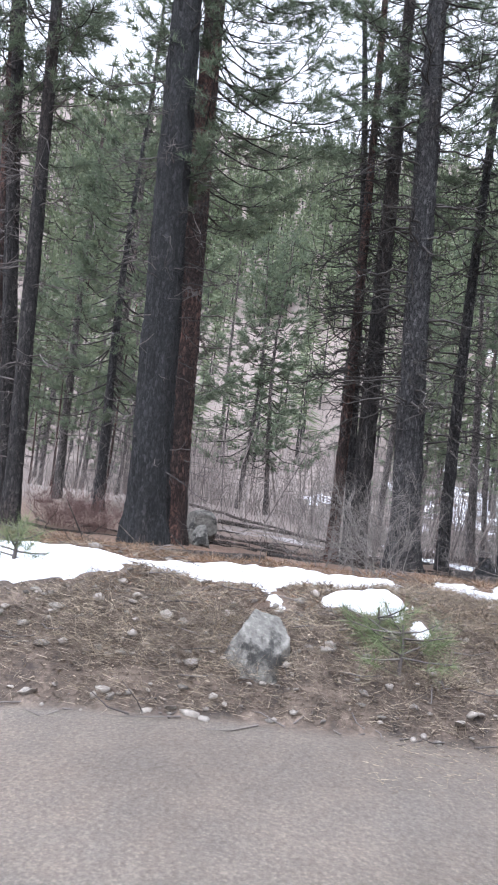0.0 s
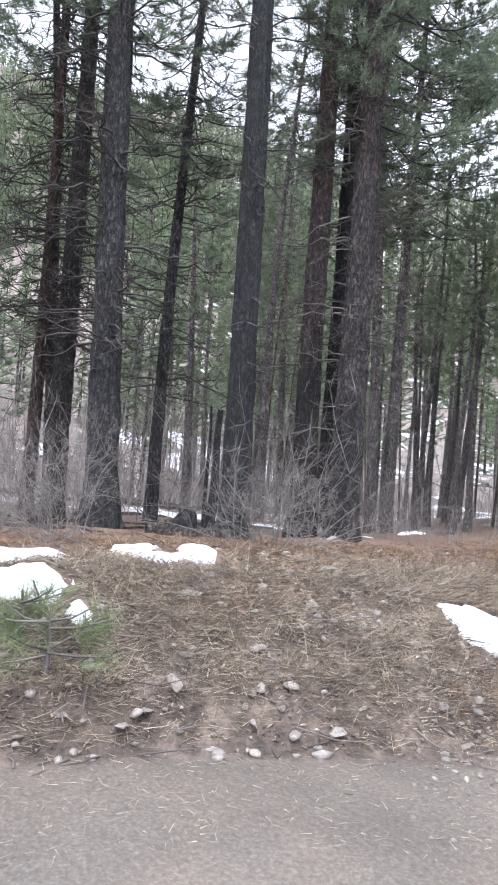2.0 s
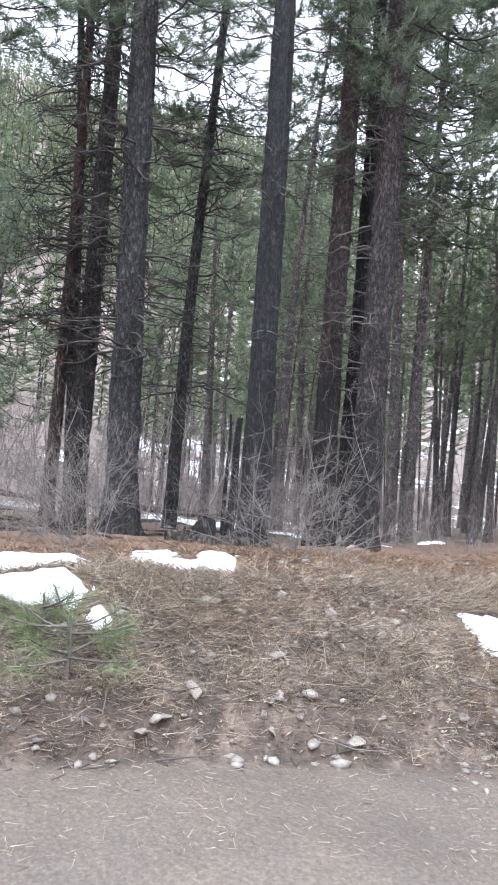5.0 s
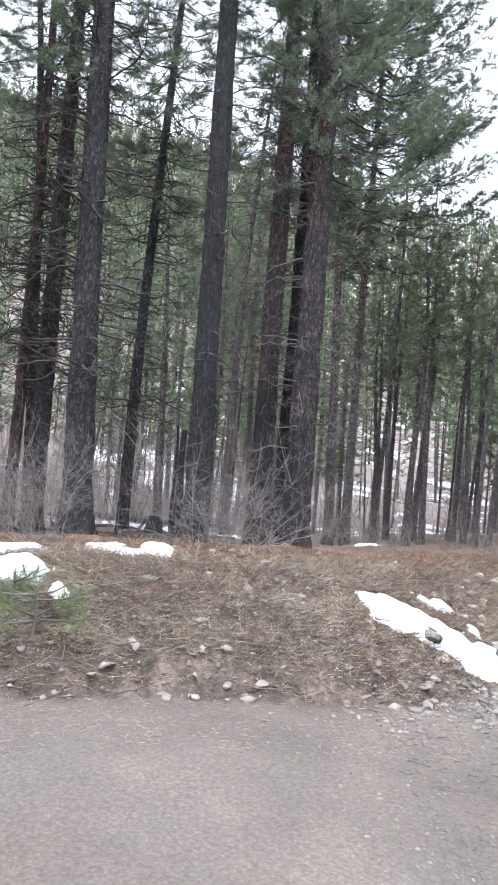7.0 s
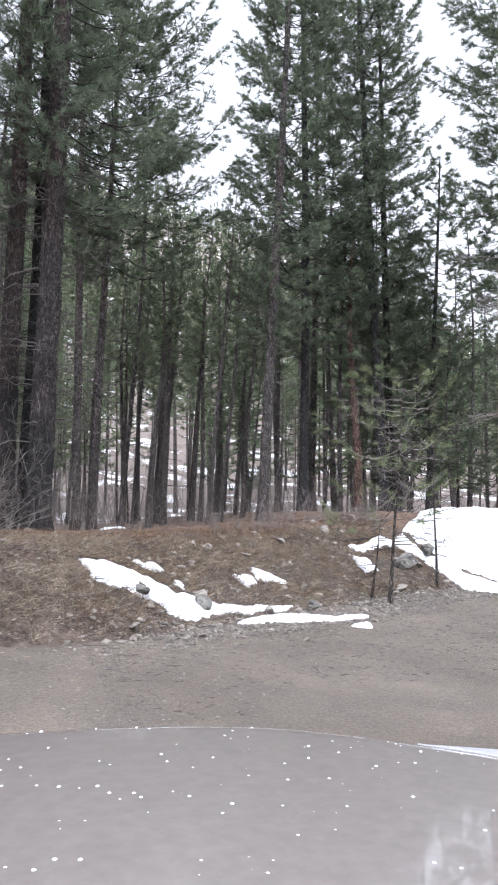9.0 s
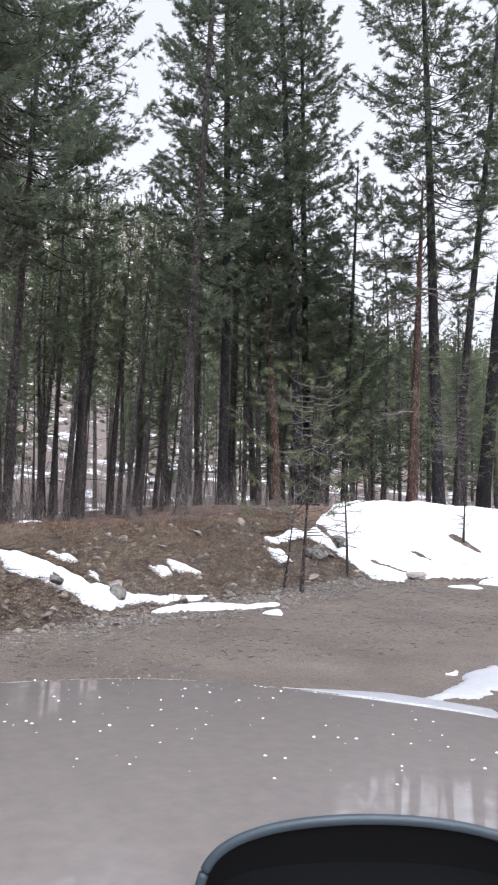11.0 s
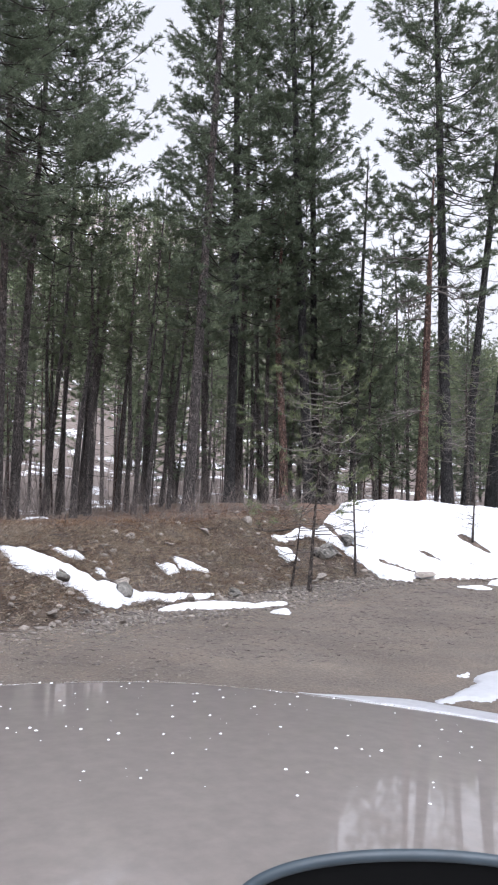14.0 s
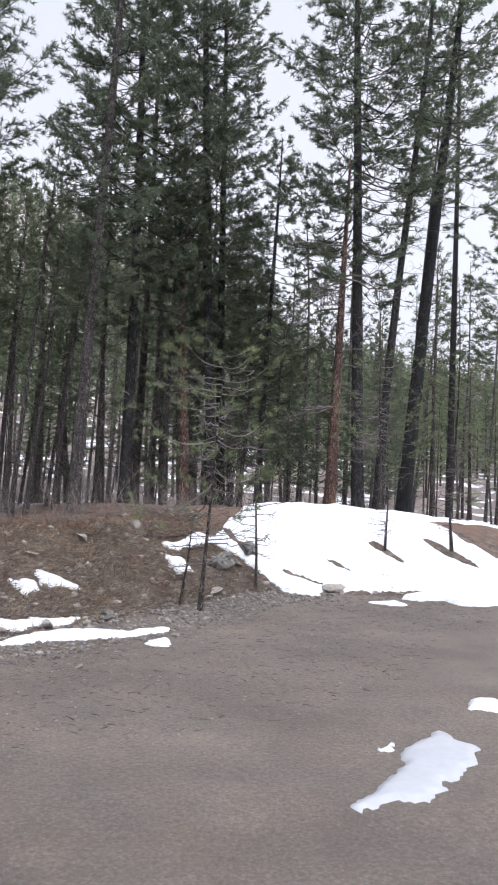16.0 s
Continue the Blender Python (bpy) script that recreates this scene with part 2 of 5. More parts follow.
def ground_material():
    """Dirt road, dry slope, needle-strewn forest floor, and old snow among far trees, laid out by mesh attributes."""
    m, n, l, s = material("mountain_ground")

    def attr(name):
        a = n.new("ShaderNodeAttribute")
        a.attribute_name = name
        return a.outputs["Fac"]

    fine = noisy(n, l, 38, 8, 0.75)
    mid = noisy(n, l, 5, 8, 0.7)
    large = noisy(n, l, 0.55, 5, 0.6)
    pebble = n.new("ShaderNodeTexVoronoi")
    pebble.inputs["Scale"].default_value = 26
    tc = n.new("ShaderNodeTexCoord")
    l.new(tc.outputs["Object"], pebble.inputs["Vector"])
    road = ramp(n, [(0.28, (0.072, 0.061, 0.05)), (0.5, (0.13, 0.111, 0.0925)), (0.75, (0.216, 0.188, 0.158))])
    l.new(fine.outputs["Fac"], road.inputs["Fac"])
    wet = ramp(n, [(0.35, (0.72, 0.70, 0.68)), (0.65, (1.05, 1.04, 1.03))])
    l.new(large.outputs["Fac"], wet.inputs["Fac"])
    roadc = mix(n, l, 1.0, road.outputs["Color"], wet.outputs["Color"], 'MULTIPLY')
    worn = noisy(n, l, 1.7, 7, 0.68)
    wr = ramp(n, [(0.36, (0.9, 0.9, 0.91)), (0.5, (1.0, 0.98, 0.97)), (0.64, (1.13, 1.08, 1.05))])
    l.new(worn.outputs["Fac"], wr.inputs["Fac"])
    roadc = mix(n, l, 1.0, roadc, wr.outputs["Color"], 'MULTIPLY')
    grit = n.new("ShaderNodeTexVoronoi")
    grit.inputs["Scale"].default_value = 48
    l.new(tc.outputs["Object"], grit.inputs["Vector"])
    gr = ramp(n, [(0.1, (1.2, 1.19, 1.18)), (0.26, (1.0, 1.0, 1.0)), (0.6, (0.88, 0.88, 0.88))])
    l.new(grit.outputs["Distance"], gr.inputs["Fac"])
    roadc = mix(n, l, 1.0, roadc, gr.outputs["Color"], 'MULTIPLY')
    soil = ramp(n, [(0.3, (0.02, 0.015, 0.012)), (0.5, (0.08, 0.06, 0.047)), (0.74, (0.21, 0.165, 0.132))])
    l.new(mid.outputs["Fac"], soil.inputs["Fac"])
    sp = ramp(n, [(0.3, (0.6, 0.6, 0.6)), (0.7, (1.3, 1.25, 1.2))])
    l.new(fine.outputs["Fac"], sp.inputs["Fac"])
    soilc = mix(n, l, 1.0, soil.outputs["Color"], sp.outputs["Color"], 'MULTIPLY')
    duff = ramp(n, [(0.25, (0.05, 0.03, 0.021)), (0.5, (0.115, 0.07, 0.047)), (0.78, (0.19, 0.125, 0.088))])
    l.new(fine.outputs["Fac"], duff.inputs["Fac"])
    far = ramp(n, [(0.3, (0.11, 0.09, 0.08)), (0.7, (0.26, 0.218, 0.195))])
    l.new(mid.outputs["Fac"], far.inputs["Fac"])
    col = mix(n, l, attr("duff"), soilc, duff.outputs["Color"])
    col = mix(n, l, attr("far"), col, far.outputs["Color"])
    col = mix(n, l, attr("road"), col, roadc)
    blot = noisy(n, l, 0.33, 7, 0.62)
    br = ramp(n, [(0.565, (0, 0, 0)), (0.6, (1, 1, 1))])
    l.new(blot.outputs["Fac"], br.inputs["Fac"])
    k = n.new("ShaderNodeMath")
    k.operation = 'MULTIPLY'
    l.new(br.outputs["Color"], k.inputs[0])
    l.new(attr("snow"), k.inputs[1])
    col = mix(n, l, k.outputs[0], col, (0.7, 0.72, 0.74))
    l.new(col, s.inputs["Base Color"])
    s.inputs["Roughness"].default_value = 0.9
    h = n.new("ShaderNodeMath")
    h.operation = 'ADD'
    l.new(fine.outputs["Fac"], h.inputs[0])
    l.new(pebble.outputs["Distance"], h.inputs[1])
    bump(n, l, h.outputs[0], s, 0.5, 0.022)
    return m


GROUND = ground_material()


def plain(name, color, rough=0.5, metal=0.0, coat=0.0):
    m, n, l, s = material(name)
    t = noisy(n, l, 30, 5)
    r = ramp(n, [(0.3, tuple(c * 0.85 for c in color)), (0.7, tuple(min(1, c * 1.1) for c in color))])
    l.new(t.outputs["Fac"], r.inputs["Fac"])
    l.new(r.outputs["Color"], s.inputs["Base Color"])
    s.inputs["Roughness"].default_value = rough
    s.inputs["Metallic"].default_value = metal
    s.inputs["Coat Weight"].default_value = coat
    s.inputs["Coat IOR"].default_value = 1.75
    return m


PAINT = plain("beige_car_paint", (0.2, 0.176, 0.162), 0.4, 0.0, 1.0)
RUBBER = plain("black_rubber", (0.02, 0.02, 0.021), 0.8)
PLASTIC = plain("black_plastic", (0.005, 0.0053, 0.0058), 0.9)
PLASTIC.node_tree.nodes["Principled BSDF"].inputs["Specular IOR Level"].default_value = 0.15
# dark cowl edge with the sky's bluish reflection put into its base colour
SKY_SHEEN = plain("blue_grey_sky_sheen", (0.03, 0.044, 0.055), 0.5)
ICE = plain("hail", (0.85, 0.87, 0.9), 0.35)
DEADWOOD = bark_material("weathered_log", (0.05, 0.04, 0.035), (0.17, 0.14, 0.12), (0.22, 0.17, 0.13), 0.3)

# ---- mesh helpers ----
rng = np.random.default_rng(7)


def mesh_of(name, verts, faces, mat, smooth=False):
    me = bpy.data.meshes.new(name)
    v = np.asarray(verts, np.float32).reshape(-1, 3)
    f = np.asarray(faces, np.int32)
    me.vertices.add(len(v))
    me.vertices.foreach_set("co", v.ravel())
    k = f.shape[1]
    me.loops.add(f.size)
    me.loops.foreach_set("vertex_index", f.ravel())
    me.polygons.add(len(f))
    me.polygons.foreach_set("loop_start", np.arange(0, f.size, k, dtype=np.int32))
    me.polygons.foreach_set("loop_total", np.full(len(f), k, np.int32))
    if smooth:
        me.polygons.foreach_set("use_smooth", np.ones(len(f), bool))
    me.update(calc_edges=True)
    me.materials.append(mat)
    return me


def part(name, me, parent=None, label=""):
    ob = new(name, me)
    if parent is not None:
        ob.parent = parent
    return tagged(ob, label)


class Soup:
    """Collects triangles for one mesh."""

    def __init__(self):
        self.v, self.f, self.n = [], [], 0

    def add(self, v, f):
        v = np.asarray(v, float).reshape(-1, 3)
        self.v.append(v)
        self.f.append(np.asarray(f, int) + self.n)
        self.n += len(v)

    def mesh(self, name, mat, smooth=False):
        return mesh_of(name, np.concatenate(self.v), np.concatenate(self.f), mat, smooth)

    def tube(self, points, radii, sides=5):
        """A tapered tube through points."""
        p = np.asarray(points, float)
        d = np.gradient(p, axis=0)
        d /= np.linalg.norm(d, axis=1)[:, None] + 1e-9
        ref = np.where(np.abs(d[:, 2:3]) > 0.9, [[1.0, 0, 0]], [[0, 0, 1.0]])
        a = np.cross(d, ref)
        a /= np.linalg.norm(a, axis=1)[:, None] + 1e-9
        b = np.cross(d, a)
        ang = np.linspace(0, 2 * np.pi, sides, endpoint=False)
        ring = p[:, None] + np.asarray(radii)[:, None, None] * (np.cos(ang)[None, :, None] * a[:, None] + np.sin(ang)[None, :, None] * b[:, None])
        k = len(p)
        i, j = np.meshgrid(np.arange(k - 1), np.arange(sides), indexing="ij")
        q0, q1 = i * sides + j, i * sides + (j + 1) % sides
        tri = np.concatenate([np.stack([q0, q1, q0 + sides], -1).reshape(-1, 3), np.stack([q1, q1 + sides, q0 + sides], -1).reshape(-1, 3)])
        self.add(ring, tri)

    def blades(self, base, way, length, width, r):
        """Thin needles or blades: a triangle each."""
        base, way = np.asarray(base, float), np.asarray(way, float)
        way /= np.linalg.norm(way, axis=1)[:, None] + 1e-9
        side = np.cross(way, r.normal(size=way.shape))
        side /= np.linalg.norm(side, axis=1)[:, None] + 1e-9
        w = np.broadcast_to(np.asarray(width, float), (len(base),))[:, None] / 2
        tip = base + way * np.broadcast_to(np.asarray(length, float), (len(base),))[:, None]
        v = np.stack([base - side * w, base + side * w, tip], 1)
        self.add(v, np.arange(len(base) * 3).reshape(-1, 3))


def wave(x, y, seed, scale):
    """Smooth random waves over the plan, about -1 to 1."""
    r = np.random.default_rng(seed)
    out = np.zeros(np.broadcast(x, y).shape)
    for k in range(7):
        a, p = r.uniform(0, 2 * np.pi), r.uniform(0, 6.28)
        f = scale * 1.45 ** k * r.uniform(0.8, 1.2)
        out += np.sin((x * np.cos(a) + y * np.sin(a)) * f + p + 1.3 * np.sin((y * np.cos(a) - x * np.sin(a)) * f * 0.7 + 2 * p)) * 0.72 ** k
    return out / 2.2


# ---- lie of the land ----
LINE_X = [-60, -8, -4, -2, 0, 1.5, 2.3, 3.3, 4.6, 5.8, 7.2, 8.5, 9.4, 10.3, 12, 14, 18, 60]
FOOT_Y = [-12, 1.2, 2.75, 3.5, 4.2, 4.6, 5.0, 5.9, 6.6, 7.4, 8.1, 8.9, 9.1, 8.8, 7.9, 7.2, 6.4, -4]
CREST_Y = [-9, 3.4, 4.6, 5.1, 5.9, 6.7, 7.3, 8.2, 9.7, 10.8, 11.8, 12.4, 12.3, 12.0, 11.2, 10.5, 9.6, -1]
CREST_Z = [1.2, 1.2, 1.2, 1.2, 1.2, 1.19, 1.13, 1.06, 1.03, 1.03, 1.08, 1.2, 1.34, 1.45, 1.46, 1.4, 1.1, 1.1]


def bank_part(x, y):
    foot, crest = np.interp(x, LINE_X, FOOT_Y), np.interp(x, LINE_X, CREST_Y)
    return (y - foot) / (crest - foot)


def ground_z(x, y):
    x, y = np.asarray(x, float), np.asarray(y, float)
    u = bank_part(x, y)
    crest = np.interp(x, LINE_X, CREST_Y)
    k = np.clip((x - 1.5) / 2.5, 0, 1)
    steep = np.interp(u, [0, 0.12, 0.35, 0.65, 1], [0, 0.32, 0.62, 0.9, 1])
    soft = np.interp(u, [0, 0.2, 0.5, 0.8, 1], [0, 0.16, 0.5, 0.86, 1])
    rise = 0.32 * np.exp(-((x + 1.5) / 4.2) ** 2) * np.clip((y + 1.5) / 5, 0, 1)
    prof = steep * (1 - k) + soft * k
    bank = np.interp(x, LINE_X, CREST_Z) * prof + rise * (1 - prof)
    back = np.maximum(y - crest, 0)
    right = np.clip((x - 3) / 6, 0, 1)
    floor = np.interp(back, [0, 8, 18, 35], [0, -0.25, -0.38, -0.6]) * (1 - right) + np.interp(back, [0, 12, 25], [0, -0.15, -0.8]) * right
    floor = floor + np.clip((-x - 4) / 8, 0, 1) * np.interp(back, [5, 25], [0, 1.1])
    d = np.hypot(x, y)
    az = np.degrees(np.arctan2(x, np.maximum(y, 1e-3)))
    steepness = np.interp(az, [-90, -30, -5, 12, 25, 38, 55, 90], [1.15, 1.17, 1.1, 0.9, 0.8, 0.46, 0.32, 0.38])
    hill = np.interp(d, [0, 48, 70, 110, 320, 700], [0, 0, 5, 22, 150, 170]) * steepness * np.clip((y - 20) / 25, 0, 1)
    return bank + floor + hill


def rough_z(x, y):
    """The ground with its unevenness."""
    u = bank_part(x, y)
    amp = np.clip(u * 3 + 0.15, 0.12, 1) * 0.05
    return ground_z(x, y) + amp * wave(x, y, 11, 1.1) + amp * 0.7 * wave(x, y, 12, 6.0)


def spaced(lo, a, b, hi, step, grow=1.16):
    mid = np.arange(a, b, step)
    up, s = [mid[-1]], step
    while up[-1] < hi:
        s = min(s * grow, 12)
        up.append(up[-1] + s)
    dn, s = [mid[0]], step
    while dn[-1] > lo:
        s = min(s * grow, 12)
        dn.append(dn[-1] - s)
    return np.array(dn[:0:-1] + list(mid) + up[1:])


gx, gy = spaced(-500, -8, 16, 500, 0.09), spaced(-300, 0.0, 13, 700, 0.09)
X, Y = np.meshgrid(gx, gy, indexing="ij")
Z = rough_z(X, Y)
U = bank_part(X, Y)
nx, ny = X.shape
I, J = np.meshgrid(np.arange(nx - 1), np.arange(ny - 1), indexing="ij")
quads = np.stack([I * ny + J, (I + 1) * ny + J, (I + 1) * ny + J + 1, I * ny + J + 1], -1).reshape(-1, 4)
dist = np.hypot(X, Y)
road_m = np.clip((0.02 - U + 0.05 * wave(X, Y, 5, 1.7)) / 0.10, 0, 1)
duff_m = np.clip((U - 0.6 + 0.32 * wave(X, Y, 6, 1.2) + 0.2 * wave(X, Y, 8, 5.0)) / 0.35, 0, 1)
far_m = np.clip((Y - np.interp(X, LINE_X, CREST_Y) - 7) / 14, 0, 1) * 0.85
snow_m = np.clip((Y - np.interp(X, LINE_X, CREST_Y) - 9) / 10, 0, 1) * np.clip((X + 9) / 5, 0, 1)
is_road = ((U[:-1, :-1] + U[1:, 1:]) / 2 < 0.0).ravel()


def land(name, faces, label, category):
    used = np.unique(faces)
    remap = np.full(nx * ny, -1)
    remap[used] = np.arange(len(used))
    me = mesh_of(name, np.stack([X, Y, Z], -1).reshape(-1, 3)[used], remap[faces], GROUND, True)
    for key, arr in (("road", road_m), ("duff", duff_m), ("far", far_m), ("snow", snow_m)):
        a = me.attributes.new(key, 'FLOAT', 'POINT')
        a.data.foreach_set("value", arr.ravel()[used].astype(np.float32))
    return tagged(new(name, me), label, category, kind="structure")


land("road", quads[is_road], "grey-brown gravel forest road, damp", "road")
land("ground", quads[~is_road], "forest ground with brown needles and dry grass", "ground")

# ---- trees ----
def trunk_mesh(h, d, lean, seed, mat, sides=18, bend=0.0, top=0.12):
    """A tapered, slightly crooked trunk with a flared foot and uneven bark; its foot at the origin."""
    r = np.random.default_rng(seed)
    z = np.concatenate([[-0.35, -0.1], np.arange(0.05, min(10.0, h), 0.075 if sides > 20 else 0.14 if sides > 10 else 0.6), np.arange(10.0, h, 0.5), [h]])
    z = np.unique(z)
    t = np.clip(z / h, 0, 1)
    ax, ph = r.normal(size=2) * bend, r.uniform(0, 6)
    cx = lean[0] * z + ax[0] * np.sin(t * 5 + ph) - ax[0] * np.sin(ph)
    cy = lean[1] * z + ax[1] * np.sin(t * 5 + ph) - ax[1] * np.sin(ph)
    rad = d / 2 * ((1 - t) ** 0.8 * (1 - top) + top) * (1 + 0.34 * np.exp(-np.maximum(z, 0) / 0.3))
    a = np.linspace(0, 2 * np.pi, sides, endpoint=False)
    lump = np.zeros((len(z), sides))
    for k in (2, 3, 5, 8):
        lump += r.normal() * np.cos(k * a[None] + r.uniform(0, 6) + 0.5 * np.sin(z[:, None] * r.uniform(0.3, 1.2))) * 0.05 / k ** 0.5
    flakes = r.normal(size=lump.shape)
    furrow = r.normal(size=lump.shape)
    for _ in range(3):
        furrow = (furrow + np.roll(furrow, 1, 0) + np.roll(furrow, 2, 0)) / 1.75
    lump += flakes * (0.02 if sides > 20 else 0.014) + furrow * (0.022 if sides > 20 else 0.012)
    foot = np.exp(-np.maximum(z, 0) / 0.35)[:, None]
    lump += foot * 0.22 * np.cos(r.integers(4, 7) * a[None] + r.uniform(0, 6)) * r.uniform(0.4, 1)
    R = rad[:, None] * (1 + lump)
    v = np.stack([cx[:, None] + R * np.cos(a), cy[:, None] + R * np.sin(a), np.broadcast_to(z[:, None], R.shape)], -1)
    s = Soup()
    k = len(z)
    i, j = np.meshgrid(np.arange(k - 1), np.arange(sides), indexing="ij")
    q0, q1 = i * sides + j, i * sides + (j + 1) % sides
    s.add(v, np.concatenate([np.stack([q0, q1, q0 + sides], -1).reshape(-1, 3), np.stack([q1, q1 + sides, q0 + sides], -1).reshape(-1, 3)]))
    return s.mesh("trunk", mat, True), (lambda q: np.array([np.interp(q, z, cx), np.interp(q, z, cy), q])), (lambda q: np.interp(q, z, rad))


def dead_limbs(s, axis, radius, z0, z1, count, length, r, droop=0.25, twigs=4, thick=1.0):
    """Bare dead branches between two heights: they sag, and many curl up at the tip."""
    for _ in range(count):
        z = r.uniform(z0, z1)
        a = r.uniform(0, 2 * np.pi)
        out = np.array([np.cos(a), np.sin(a), 0])
        L = length * r.uniform(0.3, 1.0)
        k = np.linspace(0, 1, 8)
        sag, curl = droop * r.uniform(-0.4, 2.4), max(0, r.normal() + 0.5)
        side = np.array([-out[1], out[0], 0]) * r.normal() * 0.3
        p = axis(z) + out * radius(z) * 0.7 + k[:, None] * L * out + (k ** 2)[:, None] * L * side
        p[:, 2] += L * (r.normal() * 0.12 * k - sag * k ** 2 + curl * np.maximum(k - 0.55, 0) ** 2 * 1.6)
        p[2:] += r.normal(size=(6, 3)) * 0.022 * L
        r0 = thick * (0.006 + 0.0085 * L)
        s.tube(p, r0 * (1 - 0.82 * k), 4 if thick > 1.2 else 3)
        for _ in range(twigs):
            q = r.integers(2, 8)
            w = out * 0.6 + r.normal(size=3) * [0.6, 0.6, 0.45]
            w /= np.linalg.norm(w)
            l2 = L * r.uniform(0.12, 0.4)
            m = p[q] + w * l2 * 0.5 + np.array([0, 0, -0.07 * l2])
            s.tube([p[q], m, m + w * l2 * 0.5 + np.array([0, 0, 0.12 * l2]) + r.normal(size=3) * 0.1 * l2], [r0 * 0.45, r0 * 0.32, r0 * 0.15], 3)


def crown_soup(limbs, h, z0, rmax, n, seed, axis, shape=0.8, per_metre=8, needles=24, size=0.16, width=0.008, bias=(0, 0), thin_z=99, bare=0.3, thick=1.0, points=7):
    """Limbs that sag and turn up towards the tip, with side twigs that end in brushes of needles."""
    r = np.random.default_rng(seed)
    s = Soup()
    tip, way, tb, tw, tl = [], [], [], [], []
    for b in range(n):
        f = (b + r.uniform(0, 1)) / n
        z = z0 + (h - z0) * f ** 0.9
        if z > thin_z and r.uniform() < 0.65:
            continue
        prof = (1 - f) ** shape * min(1, 0.5 + f * 3.2)
        L = rmax * prof * (0.35 + 0.9 * r.uniform() ** 1.2) + 0.25
        a = b * 2.4 + r.normal() * 0.5
        out = np.array([np.cos(a), np.sin(a), 0.0])
        sd = np.array([-out[1], out[0], 0])
        L *= max(0.25, 1 + out[0] * bias[0] + out[1] * bias[1])
        k = np.linspace(0, 1, points)
        p = axis(z) + k[:, None] * L * out + np.sin(k * 2.6)[:, None] * sd * r.normal() * 0.07 * L
        p[:, 2] += L * ((0.5 * f - 0.22 * (1 - f) + r.normal() * 0.1) * k - 0.16 * np.sin(k * np.pi) + 0.16 * k ** 3)
        limbs.tube(p, thick * (0.005 + 0.0062 * L) * (1 - 0.85 * k), 3)
        m = max(3, int(L * per_metre))
        q = r.uniform(bare, 1.0, m) ** 0.8
        q[0] = 1
        c = np.stack([np.interp(q, k, p[:, i]) for i in range(3)], -1)
        w = out * 0.8 + sd * (r.choice([-1, 1], m) * r.uniform(0.25, 1.1, m))[:, None] + np.array([0, 0, 1.0]) * r.uniform(-0.2, 0.5, m)[:, None]
        w[0] = out + [0, 0, 0.35]
        w /= np.linalg.norm(w, axis=1)[:, None]
        ln = (L * 0.34 * (1.15 - q) + 0.1) * r.uniform(0.6, 1.25, m)
        tb.append(c), tw.append(w), tl.append(ln)
        tip.append(c + w * ln[:, None]), way.append(w)
        half = r.uniform(size=m) < 0.55
        tip.append((c + w * (ln * r.uniform(0.35, 0.65, m))[:, None])[half]), way.append(w[half])
    tip, way = np.concatenate(tip), np.concatenate(way)
    limbs.blades(np.concatenate(tb), np.concatenate(tw), np.concatenate(tl), 0.011 * thick, r)
    d = np.repeat(way, needles, 0)
    base = np.repeat(tip, needles, 0) - d * r.uniform(0, 0.75 * size, len(d))[:, None]
    w = r.normal(size=d.shape)
    w = w / np.linalg.norm(w, axis=1)[:, None] * 0.85 + d * 0.7 + [0, 0, 0.28]
    s.blades(base, w, size * r.uniform(0.6, 1.12, len(d)), width, r)
    return s


def pine(x, y, h, d, lean=(0, 0), crown_z=8.0, rmax=2.2, branches=70, bark=None, seed=1, dead=(2.0, 8.0, 26, 1.4), label="tall pine with grey bark and bare lower limbs", needle_mat=None, bend=0.12,
         sides=18, shape=0.8, group="pines at the forest edge", single=False, bias=(0, 0), per_metre=8, needles=24, size=0.16, width=0.008, thin_z=99, fringe=0, limb_mat=None, bare=0.3):
    tree = new("pine_tree")
    tree.location = (x, y, float(rough_z(x, y)))
    tagged(tree, label, "tree", group)
    me, axis, radius = trunk_mesh(h, d, lean, seed, bark or BARK_GREY, sides, bend)
    part("trunk", me, tree)
    r = np.random.default_rng(seed + 500)
    limbs = Soup()
    if dead and single:
        for _ in range(dead[2]):
            one = Soup()
            dead_limbs(one, axis, radius, dead[0], dead[1], 1, dead[3], r, twigs=9, thick=1.5 if limb_mat is TWIG_PALE else 1.4 if dead[2] > 70 and dead[0] > 2 else 0.9)
            part("branch", one.mesh("branch", limb_mat or TWIG), tree)
        if fringe:
            fine = Soup()
            dead_limbs(fine, axis, radius, 0.8, dead[1] + 1, fringe, 0.8, r, 0.3, twigs=5, thick=0.8)
            tagged(part("twig_fringe", fine.mesh("twig_fringe", TWIG), tree, "fringe of fine dead grey twigs"), kind="stuff")
    elif dead:
        dead_limbs(limbs, axis, radius, dead[0], dead[1], dead[2], dead[3], r, twigs=2)
    crown = crown_soup(limbs, h, crown_z, rmax, branches, seed + 900, axis, shape, per_metre, needles, size, width, bias, thin_z, bare, 1.2 if single else 1.5, 7 if single else 4)
    tagged(part("twigwork", limbs.mesh("twigwork", TWIG_DARK), tree, "thin dark branches"), kind="stuff")
    tagged(part("crown", crown.mesh("crown", needle_mat or NEEDLES), tree, "tufted green pine needles"), kind="stuff")
    return tree


CHARRED = "tall pine with fire-blackened bark and bare lower limbs"
REDBARK = "tall ponderosa pine with reddish scaly bark"
NONE = (0, 0)
